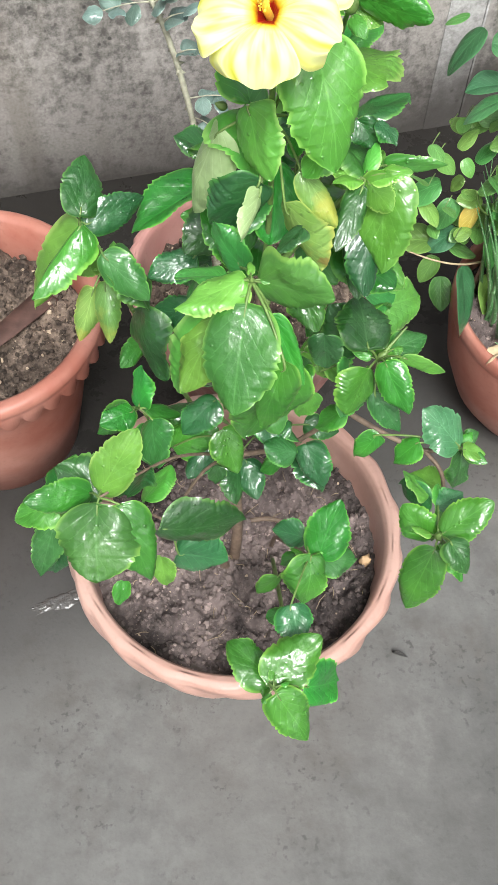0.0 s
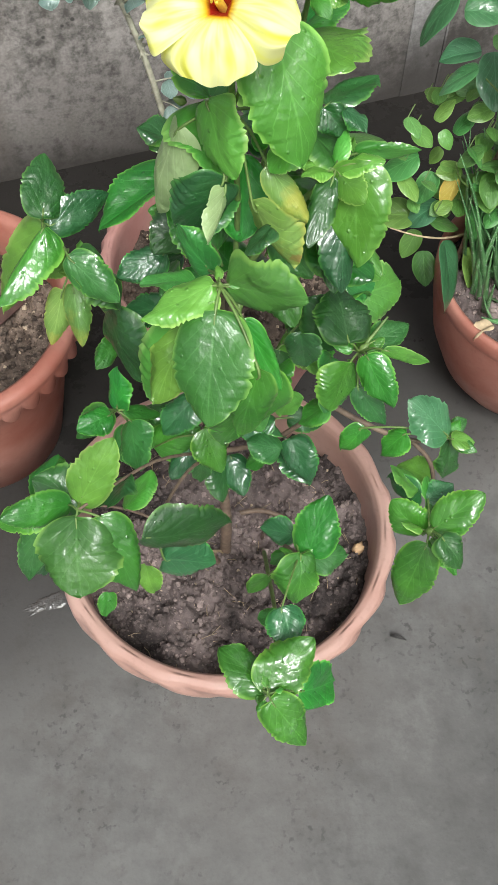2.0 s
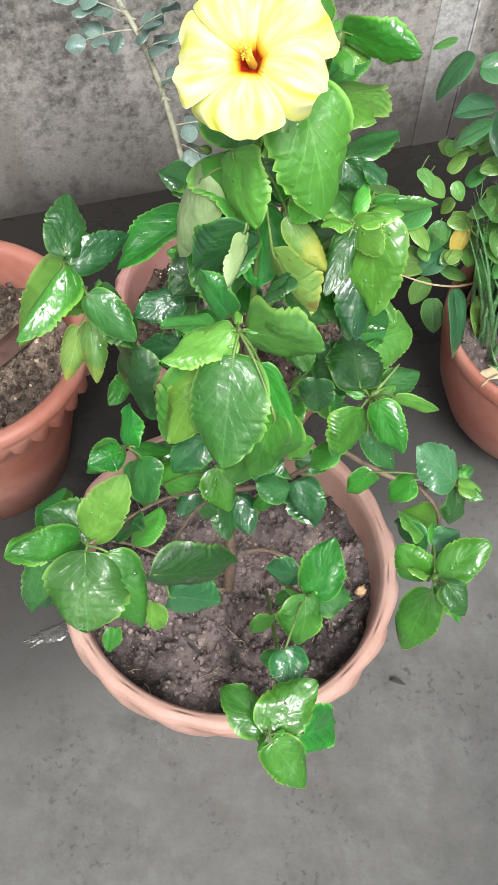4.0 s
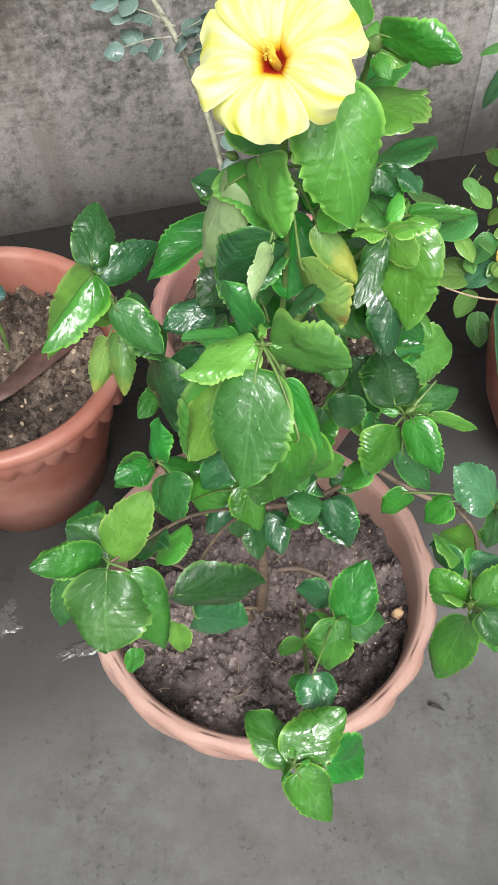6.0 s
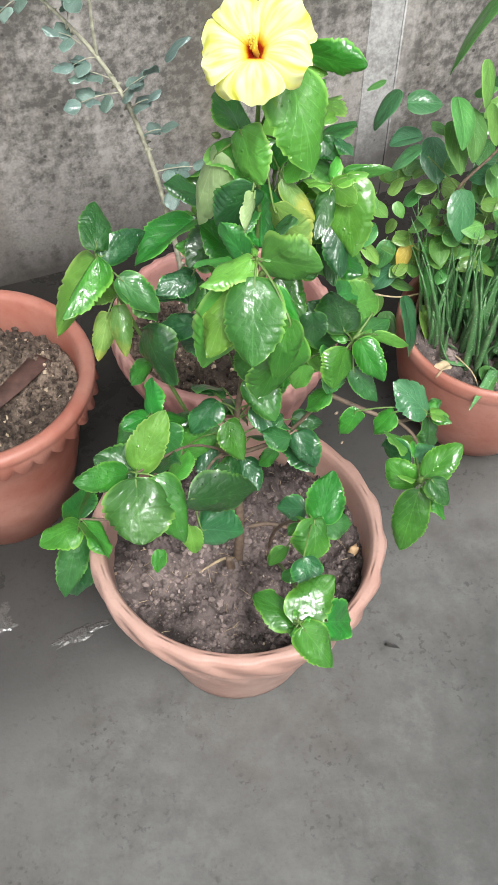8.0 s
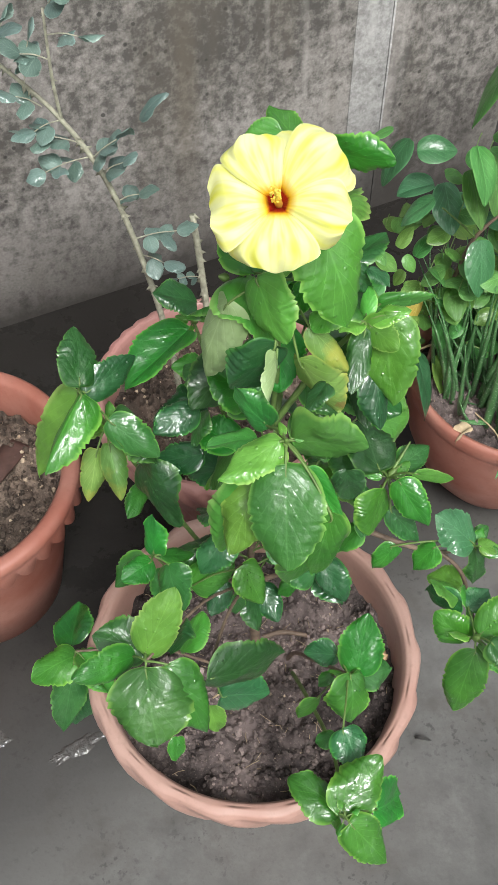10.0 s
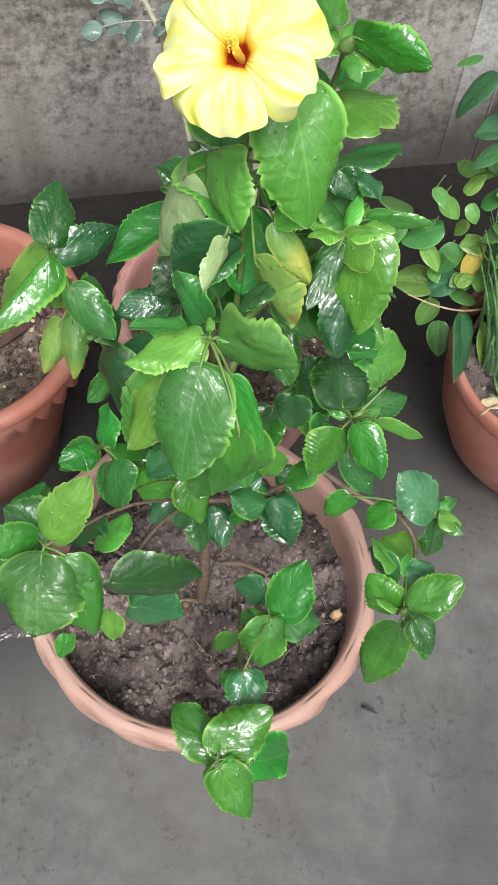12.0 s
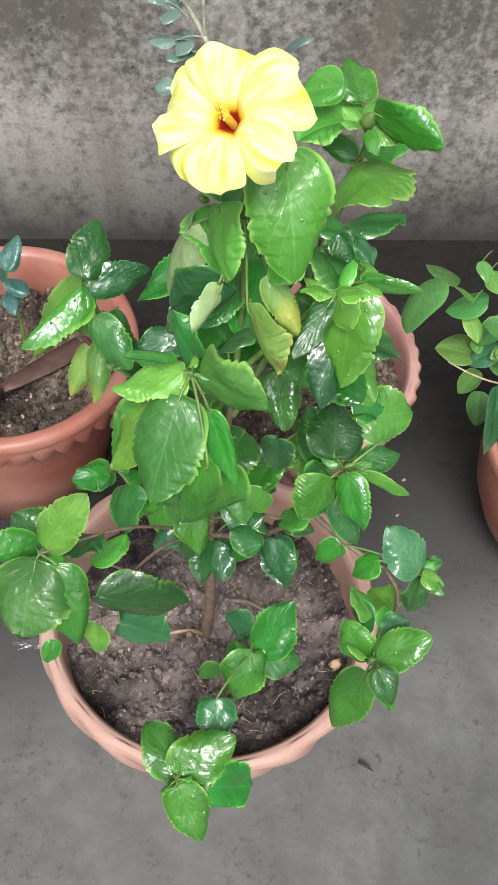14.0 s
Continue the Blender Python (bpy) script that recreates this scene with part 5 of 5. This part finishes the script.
vine_leaf((0.412, 1.014, 0.263), (0.471, 1.001, 0.277), -4, 0.053, M_LEAF_VINE, -0.06)
vine_leaf((0.465, 0.862, 0.198), (0.440, 0.835, 0.133), -46, 0.063, M_LEAF_VINE, 0.19)
vine_leaf((0.449, 0.885, 0.240), (0.472, 0.840, 0.212), -17, 0.047, M_LEAF_VINE, 0.00)
vine_leaf((0.235, 1.044, 0.419), (0.186, 1.053, 0.426), 13, 0.042, M_LEAF_VINE, 0.10)
vine_leaf((0.199, 0.966, 0.490), (0.177, 0.892, 0.467), 39, 0.074, M_LEAF_VINE, 0.13)
vine_leaf((0.276, 1.026, 0.416), (0.228, 1.022, 0.382), -5, 0.052, M_LEAF_VINE, 0.15)

rnd = random.Random(31)
for k in range(54):
    c = Vector((rnd.uniform(0.36, 0.66), rnd.uniform(0.99, 1.16), rnd.uniform(0.34, 0.66)))
    if c.x - 0.36 < (c.z - 0.42) * 0.25 and c.z > 0.42:
        c.x += 0.1
    a = rnd.uniform(0, 6.28)
    long = rnd.uniform(0.034, 0.062)
    out = Vector((math.cos(a), math.sin(a) - 0.4, rnd.uniform(-0.9, 0.2))).normalized()
    vine_leaf(tuple(c), tuple(c + out * long), rnd.uniform(-35, 35), long * rnd.uniform(0.75, 1.0), rnd.choice((M_LEAF_VINE, M_LEAF_VINE, M_LEAF_TEAL, M_LEAF_PALE)), rnd.uniform(-0.1, 0.2), (c.x + 0.01, c.y + 0.015, c.z + 0.012))

for k in range(44):
    c = Vector((rnd.uniform(0.35, 0.54), rnd.uniform(0.97, 1.06), rnd.uniform(0.33, 0.56)))
    a = rnd.uniform(0, 6.28)
    long = rnd.uniform(0.026, 0.045)
    out = Vector((math.cos(a), math.sin(a) - 0.4, rnd.uniform(-0.8, 0.3))).normalized()
    vine_leaf(tuple(c), tuple(c + out * long), rnd.uniform(-35, 35), long * rnd.uniform(0.75, 1.0), rnd.choice((M_LEAF_VINE, M_LEAF_VINE, M_LEAF_PALE)), rnd.uniform(-0.1, 0.2), (c.x + 0.008, c.y + 0.012, c.z + 0.01))

for k in range(34):
    c = Vector((rnd.uniform(0.25, 0.40), rnd.uniform(1.0, 1.07), rnd.uniform(0.30, 0.50)))
    a = rnd.uniform(0, 6.28)
    long = rnd.uniform(0.024, 0.042)
    out = Vector((math.cos(a), math.sin(a) - 0.5, rnd.uniform(-0.7, 0.3))).normalized()
    vine_leaf(tuple(c), tuple(c + out * long), rnd.uniform(-35, 35), long * rnd.uniform(0.75, 1.0), rnd.choice((M_LEAF_VINE, M_LEAF_PALE, M_LEAF_PALE)), rnd.uniform(-0.1, 0.2), (c.x + 0.008, c.y + 0.012, c.z + 0.01))

A = thing("aloe_plant", "dense clump of slender speckled aloe leaves", "plant", (*RIGHT, 0.21))
rnd = random.Random(21)


def aloe_leaf(plant, base, tip, wide, sag):
    """A thick tapering spear with a hollow upper face."""
    b, t = Vector(base), Vector(tip)
    x = (t - b).normalized()
    side = x.cross(Vector((0, 0, 1)))
    side = side.normalized() if side.length > 0.05 else Vector((1, 0, 0))
    up = side.cross(x)
    bm = bmesh.new()
    rings, n = [], 9
    for i in range(n + 1):
        u = i / n
        w = wide * (1 - u ** 1.6) * (0.85 + 0.3 * math.sin(u * 3.1)) + 0.0006
        c = b.lerp(t, u) - up * sag * math.sin(u * math.pi)
        rings.append([bm.verts.new(c + side * w * p + up * w * q) for p, q in ((-1, 0.25), (-0.5, -0.12), (0, -0.2), (0.5, -0.12), (1, 0.25), (0.6, -0.45), (0, -0.7), (-0.6, -0.45))])
    for p, q in zip(rings, rings[1:]):
        for j in range(8):
            bm.faces.new((p[j], p[(j + 1) % 8], q[(j + 1) % 8], q[j]))
    bm.faces.new(rings[0][::-1])
    bm.faces.new(rings[-1])
    bmesh.ops.translate(bm, verts=bm.verts[:], vec=-Vector(plant.location))
    return part("aloe_leaf", bm, M_ALOE, plant)


for k in range(190):
    a, q = rnd.uniform(0, 6.28), 0.128 * math.sqrt(rnd.random())
    bx, by = RIGHT[0] + q * math.cos(a) + 0.005, RIGHT[1] + q * math.sin(a) * 0.9 + 0.01
    spread = rnd.uniform(0.05, 0.45) * q
    lean = rnd.uniform(-0.04, 0.03) + spread * math.cos(a), rnd.uniform(-0.04, 0.03) + spread * math.sin(a)
    hgt = rnd.uniform(0.06, 0.27)
    aloe_leaf(A, (bx, by, 0.205), (bx + lean[0], by + lean[1], 0.21 + hgt), rnd.uniform(0.0036, 0.0072), rnd.uniform(-0.02, 0.012))
for base, tip, wide in (((0.46, 0.865, 0.255), (0.405, 0.79, 0.245), 0.007), ((0.475, 0.90, 0.25), (0.53, 0.97, 0.36), 0.011), ((0.50, 0.88, 0.235), (0.56, 0.90, 0.32), 0.008), ((0.43, 0.90, 0.23), (0.375, 0.885, 0.262), 0.005)):
    aloe_leaf(A, base, tip, wide, 0.004)
dry = thing("dry_leaf", "curled brown dead leaf on the bowl pot's rim", "dead leaf", (0.385, 0.868, 0.252))
set_leaf(dry, (0.39, 0.875, 0.256), (0.365, 0.862, 0.242), 20, 0.022, M_DRY, None, -0.6, 0.3, 0.3, 0.3, name="blade")

# ---- roses ----
R = thing("rose_plant", "thorny grey-green rose canes with sparse wet leaves", "plant", (*REAR, 0.235))
stem(R, "cane", [(-0.018, 0.990, 0.225), (-0.024, 1.0, 0.32), (-0.045, 1.02, 0.46), (-0.08, 1.04, 0.60), (-0.125, 1.051, 0.694), (-0.19, 1.07, 0.765), (-0.26, 1.08, 0.83)], [0.0048, 0.0045, 0.0041, 0.0036, 0.003, 0.0023, 0.0016], M_ROSE_STEM, (90, 0.006))
stem(R, "cane", [(-0.125, 1.051, 0.694), (-0.127, 1.05, 0.75), (-0.124, 1.05, 0.83)], [0.0022, 0.002, 0.0014], M_ROSE_STEM, (8, 0.004))
stem(R, "cane", [(0.036, 1.03, 0.225), (0.034, 1.05, 0.30), (0.028, 1.075, 0.40), (0.020, 1.09, 0.505)], [0.0056, 0.0054, 0.005, 0.0046], M_ROSE_STEM, (44, 0.007))


def rose_sprig(plant, at, aim, count, size, seed):
    """A compound leaf: leaflets in pairs along a fine stalk, one at its end."""
    rs = random.Random(seed)
    o, d = Vector(at), Vector(aim).normalized()
    side = d.cross(Vector((0, 0, 1))).normalized()
    end = o + d * size * count * 0.42
    stem(plant, "leaf_stalk", [o, o.lerp(end, 0.5) + Vector((0, 0, 0.003)), end], [0.0009, 0.0008, 0.0006], M_ROSE_STEM)
    for k in range(count):
        c = o.lerp(end, (k // 2 + 1) / (count // 2 + 1)) if k < count - 1 else end
        s = side * (1 if k % 2 else -1) if k < count - 1 else d
        tip = c + (s + d * 0.5 + Vector((rs.uniform(-0.3, 0.3), rs.uniform(-0.3, 0.3), rs.uniform(-0.5, 0.4)))).normalized() * size * rs.uniform(0.85, 1.15)
        set_leaf(plant, tuple(c), tuple(tip), rs.uniform(-35, 35), size * rs.uniform(0.72, 0.88), M_LEAF_ROSE, None, rs.uniform(0, 0.3), 0.08, 0.05, 0.05, name="leaflet", heart=0.02, widest=0.5)


for k, (at, aim) in enumerate((((-0.10, 1.045, 0.645), (-0.7, -0.3, 0.0)), ((-0.09, 1.042, 0.62), (0.8, -0.1, 0.5)), ((-0.06, 1.03, 0.525), (0.7, 0.0, 0.1)), ((-0.125, 1.051, 0.694), (-0.8, -0.3, -0.1)),
                               ((-0.19, 1.07, 0.765), (0.3, -0.2, 0.7)), ((-0.125, 1.05, 0.80), (0.8, 0.0, -0.1)), ((-0.126, 1.05, 0.82), (0.5, 0, 0.7)), ((-0.22, 1.075, 0.80), (-0.7, 0, 0.3)), ((-0.16, 1.06, 0.735), (0.2, 0, 0.8)),
                               ((-0.145, 1.056, 0.71), (-0.6, -0.2, 0.5)), ((-0.11, 1.047, 0.665), (-0.8, -0.1, 0.3)), ((-0.125, 1.05, 0.77), (-0.7, -0.1, 0.3)), ((-0.24, 1.078, 0.815), (0.1, -0.2, 0.9)), ((-0.26, 1.08, 0.83), (-0.5, 0, 0.6)),
                               ((-0.20, 1.072, 0.775), (-0.6, -0.2, -0.3)), ((-0.075, 1.038, 0.58), (0.7, -0.2, 0.4)), ((-0.10, 1.044, 0.64), (0.6, -0.2, 0.6)), ((-0.055, 1.028, 0.50), (0.8, -0.3, -0.2)))):
    rose_sprig(R, at, aim, 3 if k % 2 else 5, 0.027, k + 40)
rose_sprig(R, (0.026, 1.08, 0.40), (-0.7, -0.1, 0.1), 5, 0.016, 70)
set_leaf(R, (-0.035, 1.05, 0.69), (-0.005, 1.045, 0.725), 20, 0.022, M_LEAF_ROSE, None, 0.1, name="leaflet")

S = thing("rose_plant", "young rose with bare thorny cane and a leafy sprout", "plant", (*LEFT, 0.235))
stem(S, "cane", [(-0.375, 0.893, 0.225), (-0.392, 0.885, 0.32), (-0.425, 0.88, 0.42), (-0.46, 0.88, 0.55)], [0.0068, 0.0064, 0.006, 0.0055], M_CANE_GREEN, (26, 0.005))
stem(S, "cane", [(-0.345, 0.905, 0.225), (-0.342, 0.90, 0.29), (-0.347, 0.90, 0.36), (-0.352, 0.905, 0.40)], [0.003, 0.0026, 0.002, 0.0012], M_STEM)
for base, tip, roll, w in (((-0.350, 0.90, 0.385), (-0.395, 0.89, 0.405), 10, 0.030), ((-0.350, 0.90, 0.395), (-0.345, 0.94, 0.425), 0, 0.028), ((-0.347, 0.90, 0.38), (-0.315, 0.885, 0.375), -10, 0.028), ((-0.349, 0.90, 0.36), (-0.330, 0.865, 0.350), 0, 0.024)):
    set_leaf(S, base, tip, roll, w, M_LEAF_ROSE_DARK, None, 0.1, name="leaflet", heart=0.02)

# ---- weeding tool in the second pot ----
T = thing("hand_trowel", "rusty flat weeding trowel with a black grip, lying on the soil", "garden tool", (-0.30, 0.86, 0.25))
o = Vector(T.location)
d, n = Vector((0.066, 0.105, -0.005)).normalized(), Vector((0, 0, 1))
w = d.cross(n).normalized()
tipc, endc = Vector((-0.255, 0.935, 0.248)) - o, Vector((-0.333, 0.795, 0.272)) - o
bm = bmesh.new()
rings = []
for u, half in ((0.0, 0.017), (0.05, 0.019), (0.5, 0.0165), (0.85, 0.012), (1.0, 0.006)):
    c = tipc.lerp(endc, u)
    rings.append([bm.verts.new(c + w * half * a + n * b) for a, b in ((-1, 0), (0, -0.0008), (1, 0), (1, 0.0014), (0, 0.002), (-1, 0.0014))])
for p, q in zip(rings, rings[1:]):
    for j in range(6):
        bm.faces.new((p[j], p[(j + 1) % 6], q[(j + 1) % 6], q[j]))
bm.faces.new(rings[0][::-1])
bm.faces.new(rings[-1])
part("blade", bm, M_RUST, T, "rusty brown iron blade")
part("ferrule", tube([endc, endc + Vector((-0.001, -0.018, 0.014))], [0.006, 0.0095], 12), M_RUST, T)
part("grip", tube([endc + Vector((-0.001, -0.016, 0.012)), endc + Vector((0.0, -0.05, 0.032)), endc + Vector((0.003, -0.10, 0.062)), endc + Vector((0.006, -0.125, 0.077))], [0.0115, 0.0125, 0.013, 0.011], 16), M_HANDLE, T, "black rubber grip")

# ---- small things on soil and floor ----
rnd = random.Random(9)
bm = bmesh.new()
blob(bm, (0, 0, 0), 0.0095, rnd, 0.55, 5, 8)
chip = part("stone", bm, plain("ochre_stone", (0.55, 0.36, 0.2), 0.75, 0.3, 90))
chip.location = (0.193, 0.548, 0.247)
tagged(chip, "ochre broken stone on the pot soil", "stone")
bm = bmesh.new()
for _ in range(150):
    a, q = rnd.uniform(0, 6.28), 0.165 * math.sqrt(rnd.random())
    x, y = q * math.cos(a), q * math.sin(a) - 0.01
    z = soil_h(x, y) + 0.0015
    ang, ln = rnd.uniform(0, 6.28), rnd.uniform(0.005, 0.022)
    e = Vector((math.cos(ang), math.sin(ang), rnd.uniform(-0.1, 0.1))) * ln
    nrm = Vector((-e.y, e.x, 0)).normalized() * 0.00035
    v0, v1 = Vector((x, y, z)), Vector((x, y, z)) + e
    mid = (v0 + v1) / 2 + Vector((0, 0, 0.002)) + nrm * rnd.uniform(-4, 4)
    vs = [[bm.verts.new(p - nrm), bm.verts.new(p + nrm), bm.verts.new(p + Vector((0, 0, 0.0008)))] for p in (v0, mid, v1)]
    for p, q2 in zip(vs, vs[1:]):
        for j in range(3):
            bm.faces.new((p[j], p[(j + 1) % 3], q2[(j + 1) % 3], q2[j]))
litter = part("straw_litter", bm, M_DRY)
litter.location = (*MAIN, 0.242)
tagged(litter, "dry root fibres and straw bits scattered on soil", "litter", kind="stuff")


def puddle(label, cx, cy, rx, ry, turn, seed):
    """A thin sheet of water with a ragged edge, domed by surface tension."""
    bm = bmesh.new()
    seg, rows = 72, 6
    c = bm.verts.new((0, 0, 0.0022))
    prev = None
    for i in range(1, rows + 1):
        f = i / rows
        ring = []
        for j in range(seg):
            a = 2 * math.pi * j / seg
            k = 1 + 0.55 * noise.fractal(Vector((math.cos(a) * 1.6 + seed, math.sin(a) * 1.6, seed)), 0.8, 2.0, 5)
            ring.append(bm.verts.new((rx * k * f * math.cos(a), ry * k * f * math.sin(a), 0.0022 * (1 - f ** 4) + 0.0002)))
        for j in range(seg):
            q = (j + 1) % seg
            if prev:
                bm.faces.new((prev[j], ring[j], ring[q], prev[q]))
            else:
                bm.faces.new((c, ring[j], ring[q]))
        prev = ring
    ob = part("water_puddle", bm, M_WATER)
    ob.matrix_world = Matrix.Translation((cx, cy, 0.0005)) @ Matrix.Rotation(radians(turn), 4, "Z")
    return tagged(ob, label, "puddle")


puddle("shallow wet streak of water beside the large pot", -0.215, 0.572, 0.050, 0.011, 24, 2)
puddle("spilled water on the cement by the pots", -0.345, 0.600, 0.032, 0.026, 40, 6)
for k, (x, y, r) in enumerate(((0.273, 0.521, 0.014), (0.245, 1.0, 0.006), (0.247, 0.93, 0.004))):
    bm = bmesh.new()
    blob(bm, (0, 0, 0), r, random.Random(k), 0.05 if k == 0 else 0.4, 4, 9)
    ob = part("floor_spot" if k == 0 else "chip", bm, plain("damp_spot", (0.04, 0.038, 0.035), 0.4) if k == 0 else M_STONE)
    ob.location = (x, y, 0.0012)
    tagged(ob, "dark wet spot on the cement" if k == 0 else "small pale chip on the floor", "stain" if k == 0 else "chip")
